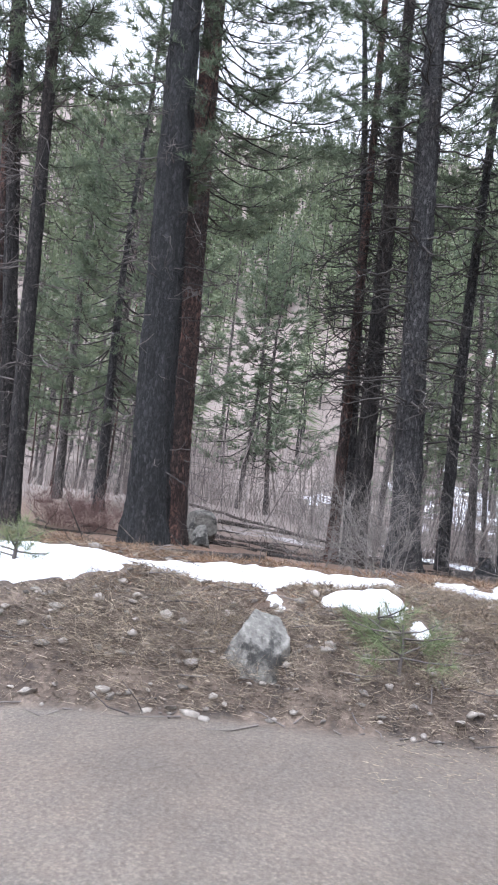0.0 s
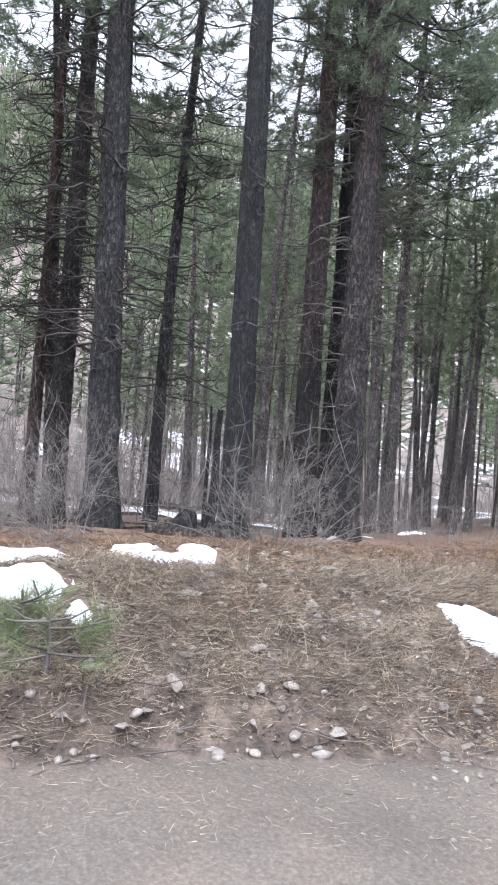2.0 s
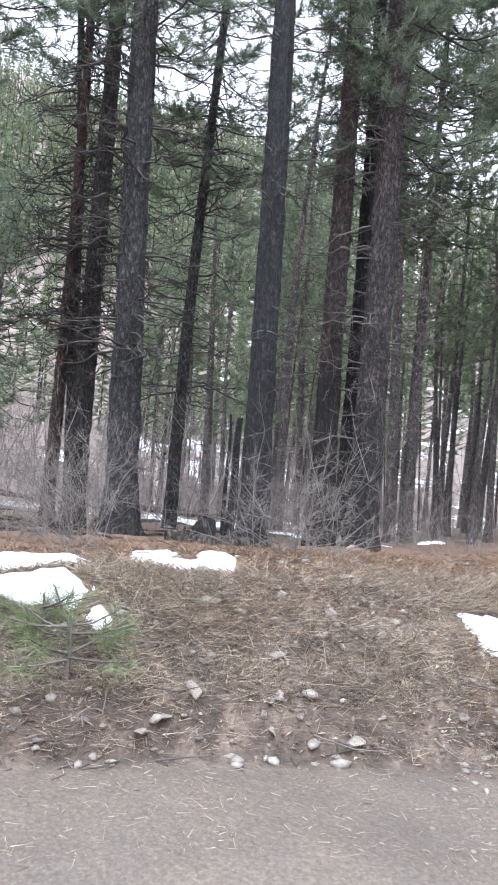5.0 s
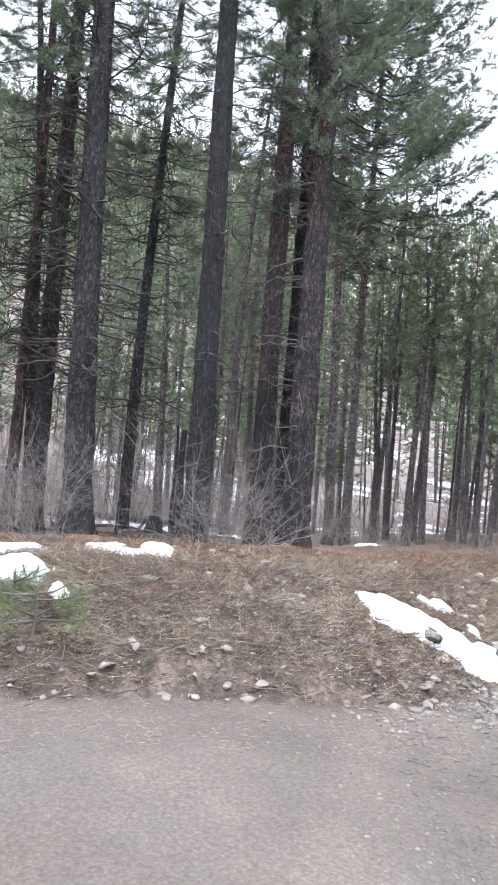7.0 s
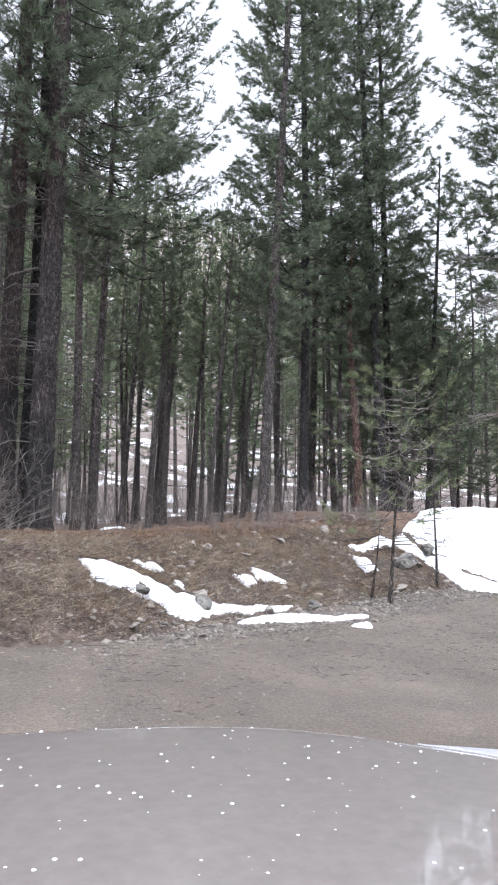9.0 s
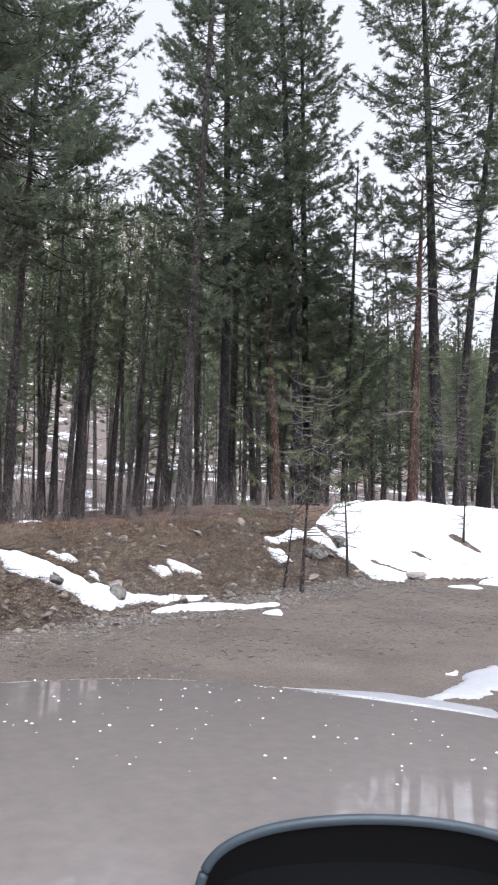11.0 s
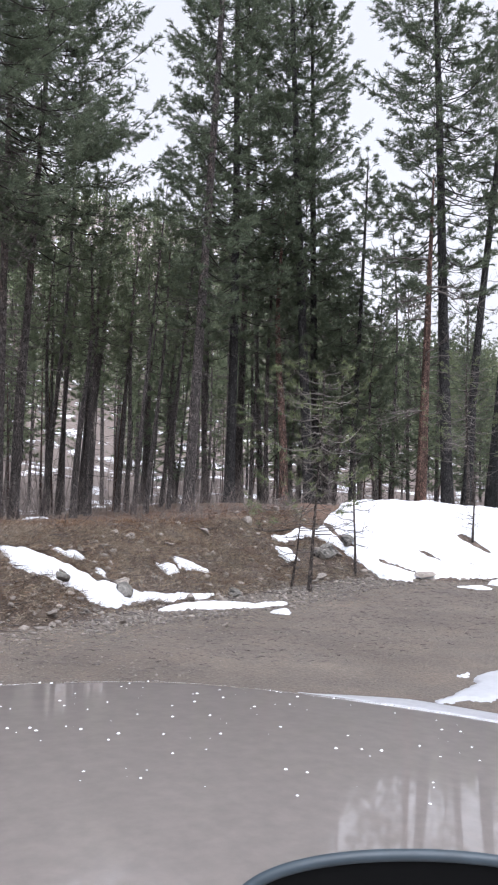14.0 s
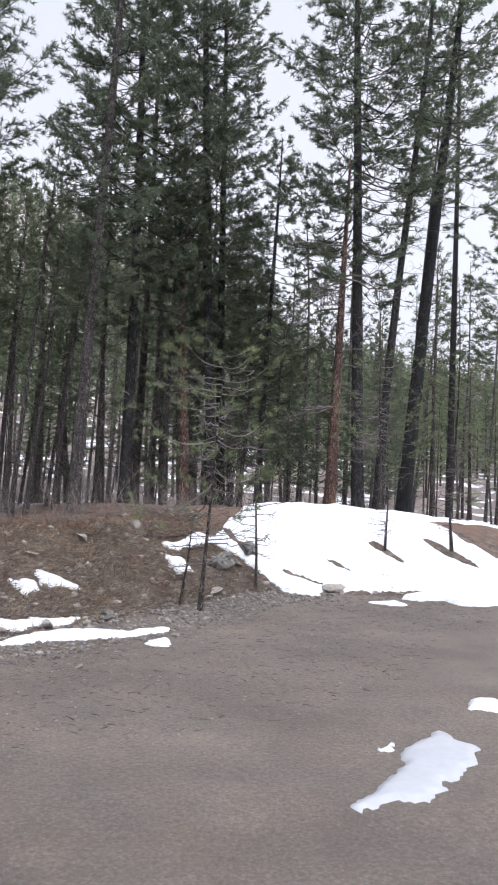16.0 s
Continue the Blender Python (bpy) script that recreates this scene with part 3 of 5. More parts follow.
# x, y, height, diameter, lean, crown height, crown radius, branches, crown shape, bias, bark, dead limbs (from, to, count, length), label
LEFT_PINES = [
    (-8.60, 8.70, 18, 0.29, (-0.059, -0.053), 6.2, 2.0, 90, 0.6, NONE, BARK_RED, (2.2, 7.4, 40, 1.3), REDBARK),
    (-7.84, 8.27, 17, 0.27, (-0.070, -0.056), 6.6, 1.9, 90, 0.6, NONE, BARK_DEEP, (2.0, 8, 44, 1.3), ""),
    (-7.35, 7.77, 17, 0.26, (-0.040, -0.032), 6.8, 1.8, 90, 0.6, NONE, BARK_DEEP, (2.0, 8, 44, 1.3), ""),
    (-4.89, 7.46, 22, 0.56, (-0.048, -0.026), 8.4, 2.2, 80, 0.6, NONE, BARK_CHAR, (3.0, 9.5, 44, 1.2), CHARRED),
    (-5.0, 8.42, 21, 0.44, (-0.024, -0.012), 5.0, 1.6, 330, 0.2, (0.4, 0.25), BARK_RED, (2, 6.8, 60, 1.4), REDBARK),
    (-10.75, 15.7, 13, 0.28, (0.0, 0.0), 2.4, 3.3, 150, 0.8, NONE, BARK_GREY, (1.0, 4, 24, 1.8), "green pine with drooping branches and grey bark"),
]
CLEARING_PINES = [
    (-3.47, 12.32, 18, 0.23, (0.000, 0.000), 8.0, 1.4, 44, 0.5, NONE, BARK_RED, (3.0, 9.2, 78, 1.4), REDBARK),
    (-3.43, 13.58, 18, 0.20, (-0.075, -0.021), 7.6, 1.4, 44, 0.5, NONE, BARK_GREY, (3.2, 9.0, 78, 1.4), ""),
    (-2.98, 12.14, 20, 0.36, (0.001, 0.000), 8.2, 1.6, 60, 0.5, NONE, BARK_DEEP, (3.0, 9.6, 80, 1.4), CHARRED),
    (-1.84, 10.24, 21, 0.46, (-0.012, -0.002), 7.0, 1.9, 145, 0.5, NONE, BARK_GREY, (2.2, 9.6, 120, 1.3), ""),
    (-1.60, 14.41, 19, 0.26, (0.019, 0.002), 6.8, 1.9, 160, 0.5, NONE, BARK_GREY, (2.5, 9.0, 96, 1.4), ""),
    (-1.42, 21.95, 11, 0.29, (-0.038, -0.003), 5.6, 1.6, 50, 0.8, NONE, BARK_HAZED, (2, 6, 20, 1.2), "grey pine with a thin green top"),
]
MIDDLE_PINES = [
    (0.03, 9.70, 24, 0.37, (-0.012, 0.0), 9.4, 1.6, 50, 0.5, NONE, BARK_CHAR, (4.0, 10.5, 40, 1.4), CHARRED),
    (0.65, 17.99, 14, 0.25, (0.039, -0.002), 9.0, 1.5, 44, 0.7, NONE, BARK_HAZED, (2, 8.5, 30, 1.2), ""),
    (1.50, 23.95, 13, 0.19, (-0.013, 0.001), 6.0, 1.5, 50, 0.7, NONE, BARK_HAZED, (2, 6, 20, 1.0), ""),
    (1.10, 11.55, 21, 0.39, (-0.003, 0.0), 6.9, 1.7, 130, 0.35, (0.1, 0), BARK_REDCHAR, (2.5, 8.4, 70, 1.1), "tall pine with reddish bark, charred at the foot"),
    (1.51, 12.11, 20, 0.29, (0.004, -0.001), 6.7, 1.6, 130, 0.35, (0.2, 0), BARK_CHAR, (2.5, 8.4, 60, 1.1), CHARRED),
    (1.72, 11.27, 23, 0.50, (0.006, -0.001), 5.8, 2.0, 170, 0.35, (0.3, 0), BARK_SCALY, (1.5, 8.0, 96, 1.35), "broad old pine with reddish scaly bark and dead twigs"),
]
STAND_EDGE_PINES = [
    (3.38, 17.68, 20, 0.25, (-0.015, 0.003), 7.4, 2.2, 130, 0.3, (0.2, -0.1), BARK_HAZED, (1.5, 7, 30, 1.5), ""),
    (3.89, 18.09, 22, 0.26, (0.022, -0.005), 7.6, 2.4, 330, 0.3, (0.26, -0.15), BARK_HAZED, (1.5, 7, 30, 1.5), ""),
    (8.38, 16.14, 24, 0.33, (0.031, -0.013), 5.2, 1.5, 265, 0.5, NONE, BARK_HAZED, (1.5, 6.5, 34, 1.4), ""),
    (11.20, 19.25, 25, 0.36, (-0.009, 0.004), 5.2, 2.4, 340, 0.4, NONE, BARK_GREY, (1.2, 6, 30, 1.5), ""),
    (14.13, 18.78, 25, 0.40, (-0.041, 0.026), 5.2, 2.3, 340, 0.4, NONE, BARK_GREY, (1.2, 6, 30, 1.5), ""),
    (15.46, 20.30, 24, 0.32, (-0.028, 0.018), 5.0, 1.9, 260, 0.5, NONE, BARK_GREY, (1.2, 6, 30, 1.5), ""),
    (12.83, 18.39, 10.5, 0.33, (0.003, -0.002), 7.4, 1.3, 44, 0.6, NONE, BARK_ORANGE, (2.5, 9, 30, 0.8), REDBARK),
    (12.80, 19.56, 12, 0.20, (0.009, -0.005), 6.5, 1.3, 40, 0.7, NONE, BARK_HAZED, (2.0, 7, 20, 0.8), ""),
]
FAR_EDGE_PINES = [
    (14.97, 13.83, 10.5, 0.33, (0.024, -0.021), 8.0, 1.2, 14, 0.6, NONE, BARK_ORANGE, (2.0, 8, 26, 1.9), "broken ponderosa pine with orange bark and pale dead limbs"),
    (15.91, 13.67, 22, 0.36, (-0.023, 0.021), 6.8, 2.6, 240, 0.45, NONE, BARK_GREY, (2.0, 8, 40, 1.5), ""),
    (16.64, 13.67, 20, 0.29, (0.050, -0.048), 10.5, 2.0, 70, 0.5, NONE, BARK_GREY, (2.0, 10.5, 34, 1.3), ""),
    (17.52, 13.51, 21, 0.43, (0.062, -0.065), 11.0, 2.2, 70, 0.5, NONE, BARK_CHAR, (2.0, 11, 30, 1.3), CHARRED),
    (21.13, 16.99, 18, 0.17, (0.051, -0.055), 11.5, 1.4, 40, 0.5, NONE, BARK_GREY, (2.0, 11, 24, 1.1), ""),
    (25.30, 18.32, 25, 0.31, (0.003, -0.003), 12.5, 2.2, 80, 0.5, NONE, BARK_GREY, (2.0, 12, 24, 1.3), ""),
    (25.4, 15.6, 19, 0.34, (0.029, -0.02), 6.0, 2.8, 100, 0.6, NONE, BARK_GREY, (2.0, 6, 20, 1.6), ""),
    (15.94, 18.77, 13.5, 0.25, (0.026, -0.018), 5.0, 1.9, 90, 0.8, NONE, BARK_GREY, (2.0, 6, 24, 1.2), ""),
]
EDGE = LEFT_PINES + CLEARING_PINES + MIDDLE_PINES + STAND_EDGE_PINES + FAR_EDGE_PINES
for k, (x, y, h, d, lean, cz, rm, nb, shape, bias, bark, dead, label) in enumerate(EDGE):
    near = math.hypot(x, y) < 15
    pale = bark is BARK_ORANGE and h < 11
    pine(x, y, h, d, lean, cz, rm, nb, bark, 31 + k, dead, label or "tall pine with grey bark and bare lower limbs", sides=34 if near else 14, shape=shape, single=True, bias=bias,
         per_metre=13 if near else 12, needles=20 if near else 15, size=0.16, width=0.011 if near else 0.021, thin_z=12.0 if near else 99, fringe=60 if near else 0,
         limb_mat=TWIG_PALE if pale else TWIG_DARK if near and dead[0] > 2 else None, bend=0.08)

# younger and farther pines, a few shapes repeated
shapes = []
for k, (h, d, cz, rm, nb) in enumerate([(13, 0.24, 3.2, 1.9, 56), (16, 0.28, 6.5, 2.0, 56), (18, 0.32, 8.0, 2.1, 56), (10, 0.2, 1.8, 1.8, 56)]):
    shapes.append(pine(0, -140 - 8 * k, h, d, (0.01 * (k - 1), 0), cz, rm, nb, BARK_HAZED, 300 + k, (1.0, cz + 1, 8, 1.2), "young pine with grey bark among the far trees", NEEDLES_HAZED,
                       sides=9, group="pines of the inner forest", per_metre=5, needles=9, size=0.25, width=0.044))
stand = [pine(0, -180 - 8 * k, h, 0.25, (0, 0), cz, rm, nb, BARK_HAZED, 320 + k, (1.2, cz + 1.5, 18, 1.1), "slim pine with brown-grey bark in the dense stand", NEEDLES_HAZED,
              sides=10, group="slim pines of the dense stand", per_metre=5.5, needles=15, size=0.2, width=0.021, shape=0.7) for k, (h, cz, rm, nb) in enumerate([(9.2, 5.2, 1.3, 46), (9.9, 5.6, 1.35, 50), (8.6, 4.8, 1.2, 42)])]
bushy = pine(0, -204, 8.5, 0.16, (0, 0), 1.5, 1.9, 84, BARK_HAZED, 326, (0.6, 3, 10, 0.9), "young bushy pine with green boughs down to the brush", NEEDLES,
             sides=9, group="young pines behind the edge", per_metre=8, needles=14, size=0.18, width=0.022, shape=0.8)
YOUNG = [(15.6, 19.4, 1.05), (16.9, 18.6, 0.9), (18.5, 18.1, 0.85), (20.8, 17.6, 0.75), (18.0, 21.4, 1.1), (22.6, 19.4, 0.8), (13.9, 20.6, 0.9), (-12.0, 29.5, 1.5), (-10.8, 30.0, 1.55), (-4.6, 33.0, 1.3), (9.9, 21.5, 0.7)]
# x, y, lean, diameter
STAND = [(5.83, 23.28, 0.007, 0.26), (6.26, 23.17, 0.035, 0.26), (7.48, 24.90, 0.010, 0.22), (6.53, 21.01, 0.066, 0.31), (6.03, 23.9, -0.014, 0.19), (6.54, 24.6, -0.008, 0.20),
         (5.82, 19.08, 0.001, 0.29), (6.36, 19.45, 0.011, 0.29), (7.67, 20.64, 0.035, 0.25), (7.63, 19.61, 0.037, 0.22), (7.25, 17.62, 0.067, 0.21), (7.76, 17.98, 0.050, 0.21), (9.06, 20.17, 0.071, 0.18),
         (8.93, 19.15, 0.070, 0.19), (5.0, 25.6, 0.03, 0.24), (4.6, 22.4, 0.02, 0.2), (20.78, 21.40, -0.009, 0.23)]
r = np.random.default_rng(76)
for k, (x, y, lx, d) in enumerate(STAND):
    t = copy_thing(stand[k % 3], pose(x, y, float(rough_z(x, y)) - 0.05, 0, math.degrees(math.atan(lx)), 0) @ pose(0, 0, 0, 0, 0, r.uniform(0, 360)))
    t.scale = (d / 0.33, d / 0.33, r.uniform(0.92, 1.08))
for x, y, q in YOUNG:
    t = copy_thing(bushy, pose(x, y, float(rough_z(x, y)) - 0.05, 0, 0, r.uniform(0, 360)))
    t.scale = (q * 0.95, q * 0.95, q)
bushy.location = (-22, 34, float(rough_z(-22, 34)) - 0.05)
for k, src in enumerate(stand):
    x, y = -36 + 4 * k, 34
    src.location = (x, y, float(rough_z(x, y)) - 0.05)
INNER = [(x, y) for x, y, _, _ in STAND] + [(x, y) for x, y, _ in YOUNG] + [(-13.4, 17.6), (-4.6, 36.0), (-3.2, 31.5), (-1.4, 33.0), (-0.5, 38.0), (1.0, 30.5), (2.6, 34.0)]
first = len(STAND) + len(YOUNG)
r = np.random.default_rng(77)
while len(INNER) < 120:
    az, dd = math.radians(r.uniform(-46, 66)), r.uniform(24, 68)
    x, y = dd * math.sin(az), dd * math.cos(az)
    if y - np.interp(x, LINE_X, CREST_Y) < 11 or min((x - a) ** 2 + (y - b) ** 2 for a, b in INNER) < 3.5:
        continue
    if -27 < math.degrees(az) < -13 and y < 60 or -22 < x < -3 and y < 62 and r.uniform() < 0.88:
        continue
    if math.degrees(az) > 37 and r.uniform() < 0.88:
        continue
    INNER.append((x, y))
for k, (x, y) in enumerate(INNER[first:]):
    src = shapes[0 if k < 7 else (1, 2, 0)[k % 3] if x > 4 and y < 55 else (0, 1, 2, 3)[r.integers(0, 4)]]
    s = r.uniform(0.85, 1.2)
    t = copy_thing(src, pose(x, y, float(rough_z(x, y)) - 0.05, 0, 0, r.uniform(0, 360)))
    low = 18.2 < math.degrees(math.atan2(x - 0.4, y + 3.2)) < 22.5
    t.scale = (s, s, s * r.uniform(0.9, 1.1) * (0.6 if low else 1))
for x, y in [(17.8, 27.2), (19.4, 29.0), (20.6, 27.6), (22.0, 28.8), (17.2, 31.4), (21.5, 31.5), (24.6, 30.2), (18.8, 25.0), (24.0, 26.5), (21.6, 24.4), (23.4, 22.6), (26.6, 23.8), (28.4, 22.0)]:
    s = r.uniform(1.0, 1.25) * (0.75 if x > 21 else 1)
    t = copy_thing(shapes[r.integers(0, 2) * 3], pose(x, y, float(rough_z(x, y)) - 0.05, 0, 0, r.uniform(0, 360)))
    t.scale = (s, s, s * 1.15)
    INNER.append((x, y))
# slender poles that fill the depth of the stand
poles = [pine(0, -220 - 8 * k, h, d, (0.015 * (k - 1), 0.01), cz, rm, nb, bark, 330 + k, (0.8, cz + 1, 9, 0.9), "slender young pine pole with bare lower limbs", NEEDLES_HAZED, sides=7,
              group="slender pines of the inner forest", per_metre=4.5, needles=7, size=0.23, width=0.04) for k, (h, d, cz, rm, nb, bark) in enumerate([(12, 0.14, 6.5, 1.1, 26, BARK_HAZED), (9, 0.10, 5.0, 0.9, 20, BARK_RED), (13, 0.16, 7.5, 1.2, 26, BARK_HAZED)])]
put = list(INNER)
while len(put) < len(INNER) + 125:
    az, dd = math.radians(r.uniform(-42, 62)), r.uniform(21, 52)
    x, y = dd * math.sin(az), dd * math.cos(az)
    if y - np.interp(x, LINE_X, CREST_Y) < 8 or min((x - p) ** 2 + (y - q) ** 2 for p, q in put) < 1.2 or -27 < math.degrees(az) < -13 or -18 < x < -3 and r.uniform() < 0.6:
        continue
    put.append((x, y))
    s = r.uniform(0.75, 1.25) * (0.7 if 18.2 < math.degrees(math.atan2(x - 0.4, y + 3.2)) < 22.5 else 1)
    t = copy_thing(poles[r.integers(0, 3)], pose(x, y, float(rough_z(x, y)) - 0.05, r.normal() * 2, r.normal() * 2 + 1.5, r.uniform(-40, 40)))
    t.scale = (s, s, s)
for k, src in enumerate(poles):
    src.location = (-33 - 5 * k, 40, float(rough_z(-33 - 5 * k, 40)) - 0.05)

# woods on the mountainside
s, tw = Soup(), Soup()
r = np.random.default_rng(5)
for k in range(6400):
    az, dd = math.radians(r.uniform(-48, 66)), 60 + 330 * r.uniform() ** 1.35
    if k >= 5000:
        az, dd = math.radians(r.uniform(-38, 10)), r.uniform(115, 270)
    if dd < (118 if az < 0.22 else 95) and r.uniform() < (0.88 if -0.48 < az < -0.22 else 0.8):
        continue
    x, y = dd * math.sin(az), dd * math.cos(az)
    z = float(ground_z(x, y))
    h = r.uniform(6, 15)
    n = 170 if dd < 120 else 56 if dd < 200 else 27
    f = r.uniform(0.06, 1, n) ** 0.75
    rad = h * 0.19 * (1.06 - f) * r.uniform(0.55, 1.1, n)
    a = r.uniform(0, 6.283, n)
    base = np.stack([x + rad * np.cos(a) * 0.3, y + rad * np.sin(a) * 0.3, z + h * f], -1)
    w = np.stack([np.cos(a), np.sin(a), r.uniform(-0.6, 0.5, n)], -1)
    s.blades(base, w, rad * 0.9 + 0.35, 0.2 if dd < 120 else 0.26 + 0.0022 * dd, r)
    tw.tube([(x, y, z - 0.5), (x, y, z + h * 0.9)], [0.16, 0.03], 3)
tagged(new("mountain_woods", s.mesh("mountain_woods", NEEDLES_HAZED)), "conifer forest covering the far mountainside", "forest", kind="stuff")
tagged(new("mountain_trunks", tw.mesh("mountain_trunks", BARK_GREY)), "trunks of the far conifer forest", "forest", kind="stuff")
for src in shapes:
    src.location = (-30 - 6 * shapes.index(src), 46 + 3 * shapes.index(src), 0)
    src.location[2] = float(rough_z(src.location[0], src.location[1])) - 0.05

# ---- undergrowth ----
def thicket(n, place, hmin, hmax, r, s, thick=0.006):
    for _ in range(n):
        x, y = place(r)
        z = float(ground_z(x, y)) - 0.05
        h = r.uniform(hmin, hmax)
        l = r.normal(size=2) * 0.55
        p = np.array([[x, y, z], [x + l[0] * h * 0.4, y + l[1] * h * 0.4, z + h * 0.5], [x + l[0] * h, y + l[1] * h, z + h]])
        s.tube(p, [thick, thick * 0.7, thick * 0.25], 3)
        for _ in range(3):
            w = np.array([*r.normal(size=2) * 0.5, 0.8])
            q = p[0] + (p[2] - p[0]) * r.uniform(0.3, 0.9)
            s.tube([q, q + w * h * r.uniform(0.15, 0.4)], [thick * 0.5, thick * 0.2], 3)


r = np.random.default_rng(21)
s = Soup()
thicket(1500, lambda r: (r.uniform(-24, 26), r.uniform(16, 50)), 0.4, 1.7, r, s, 0.009)
thicket(900, lambda r: (r.uniform(-22, -2), r.uniform(12, 36)), 0.3, 1.3, r, s, 0.007)
thicket(1200, lambda r: (r.uniform(-6, 14), r.uniform(13.5, 30)), 0.3, 1.4, r, s, 0.005)
for k in range(2100):
    x, y = (r.uniform(-26, 6), r.uniform(22, 62)) if r.uniform() < 0.7 else (r.uniform(4, 34), r.uniform(26, 60))
    if k > 800:
        a, y = math.radians(r.uniform(-32, 4)), r.uniform(22, 85)
        x = y * math.tan(a)
    z, hh, l = float(ground_z(x, y)) - 0.1, r.uniform(1.2, 5.0), r.normal(size=2) * 0.22
    d = 0.005 + 0.004 * hh
    s.tube([(x, y, z), (x + l[0] * hh * 0.5, y + l[1] * hh * 0.5, z + hh * 0.5), (x + l[0] * hh, y + l[1] * hh, z + hh)], [d, d * 0.7, d * 0.2], 4)
    for _ in range(7):
        q, a = r.uniform(0.2, 0.95), r.uniform(0, 6.28)
        o = np.array([x + l[0] * hh * q, y + l[1] * hh * q, z + hh * q])
        s.tube([o, o + np.array([np.cos(a), np.sin(a), r.uniform(-0.2, 0.5)]) * r.uniform(0.3, 0.9)], [0.01, 0.004], 3)
tagged(new("brush", s.mesh("brush", BRUSH)), "leafless grey-brown brush between the trunks", "brush", kind="stuff")


def shrub(x, y, stems, height, spread, seed, mat, label):
    """A leafless shrub: many stems from one foot, forking twice."""
    r = np.random.default_rng(seed)
    ob = new("bare_shrub")
    for _ in range(stems):
        s = Soup()
        a, tilt = r.uniform(0, 6.283), abs(r.normal()) * spread
        w = np.array([np.cos(a) * tilt, np.sin(a) * tilt, 1.0])
        L = height * r.uniform(0.5, 1.0)
        o = np.array([np.cos(a), np.sin(a), 0]) * r.uniform(0, 0.35)
        k = np.linspace(0, 1, 6)
        p = o + k[:, None] * w * L + (k ** 2)[:, None] * np.array([*r.normal(size=2) * 0.4, -0.3 * tilt]) * L
        s.tube(p, 0.0046 * (1 - 0.75 * k), 4)
        for _ in range(16):
            q = r.integers(1, 6)
            w2 = w * 0.45 + r.normal(size=3) * 0.6
            l2 = L * r.uniform(0.15, 0.4)
            e = p[q] + w2 * l2
            s.tube([p[q], (p[q] + e) / 2 + r.normal(size=3) * 0.03, e], [0.0028, 0.0021, 0.001], 3)
            for _ in range(4):
                w3 = w2 * 0.5 + r.normal(size=3) * 0.5
                b = p[q] + (e - p[q]) * r.uniform(0.4, 1)
                s.tube([b, b + w3 * l2 * 0.5], [0.0018, 0.0007], 3)
        part("stem", s.mesh("stem", mat), ob)
    ob.location = (x, y, float(rough_z(x, y)) - 0.03)
    tagged(ob, label, "shrub")
    return ob


SHRUBS = [(0.43, 7.4, 20, 1.3, 0.9), (0.3, 7.9, 8, 1.5, 0.5), (1.0, 8.4, 8, 0.9, 0.9), (-1.5, 6.7, 12, 1.2, 0.9), (-1.75, 7.4, 12, 1.4, 0.8), (-2.6, 8.0, 10, 1.2, 0.8)]
PALE = "leafless shrub with pale tangled twigs at the forest edge"
for k, (x, y, n, h, sp) in enumerate(SHRUBS):
    shrub(x, y, n, h, sp, 60 + k, TWIG_PALE, PALE)
CREST_TWIGS = "low tangle of dead brown twigs along the crest"
for k, (x, y) in enumerate([(6.3, 11.7), (7.2, 12.1), (7.7, 12.3), (8.5, 12.6), (9.2, 12.6), (5.4, 11.2), (9.6, 12.9)]):
    shrub(x, y, 9, 0.55, 1.3, 90 + k, BRUSH, CREST_TWIGS)
for k, (x, y) in enumerate([(-8.2, 10.2), (-7.4, 10.3)]):
    shrub(x, y, 34, 0.75, 0.9, 71 + k, REDTWIG, "low reddish leafless shrub behind the snow")


def seedling(x, y, h, tufts, seed, label):
    """A knee-high pine with long soft needles."""
    r = np.random.default_rng(seed)
    ob = new("pine_seedling")
    ob.location = (x, y, float(rough_z(x, y)) - 0.02)
    tagged(ob, label, "sapling")
    st, nd = Soup(), Soup()
    st.tube([(0, 0, 0), (0.01, 0.01, h * 0.5), (0, 0, h * 0.85)], [0.02, 0.013, 0.007], 6)
    tips = [np.array([0, 0, h * 0.85])]
    for k in range(tufts):
        z, a = h * r.uniform(0.15, 0.75), k * 2.4 + r.normal() * 0.3
        L = h * r.uniform(0.5, 1.05)
        e = np.array([np.cos(a) * L, np.sin(a) * L, z + L * r.uniform(0.0, 0.45)])
        st.tube([(0, 0, z), e * 0.5 + np.array([0, 0, z * 0.42]), e], [0.008, 0.006, 0.004], 4)
        tips.append(e)
    for e in tips:
        n = 105
        w = r.normal(size=(n, 3))
        w /= np.linalg.norm(w, axis=1)[:, None]
        dirn = e / (np.linalg.norm(e) + 1e-6)
        w += dirn * 0.7
        b = e - dirn * (r.uniform(0, 0.22, n))[:, None]
        nd.blades(b, w, 0.19 * r.uniform(0.6, 1.1, n), 0.0035, r)
    part("stem", st.mesh("stem", TWIG), ob)
    part("needles", nd.mesh("needles", NEEDLES_YOUNG), ob, "long green needle tufts")


seedling(-0.98, 4.15, 0.44, 10, 41, "small green pine seedling on the bank")
seedling(-1.2, 4.36, 0.3, 7, 42, "small green pine seedling on the bank")
seedling(-4.12, 3.72, 0.42, 9, 43, "small green pine seedling beside the snow")


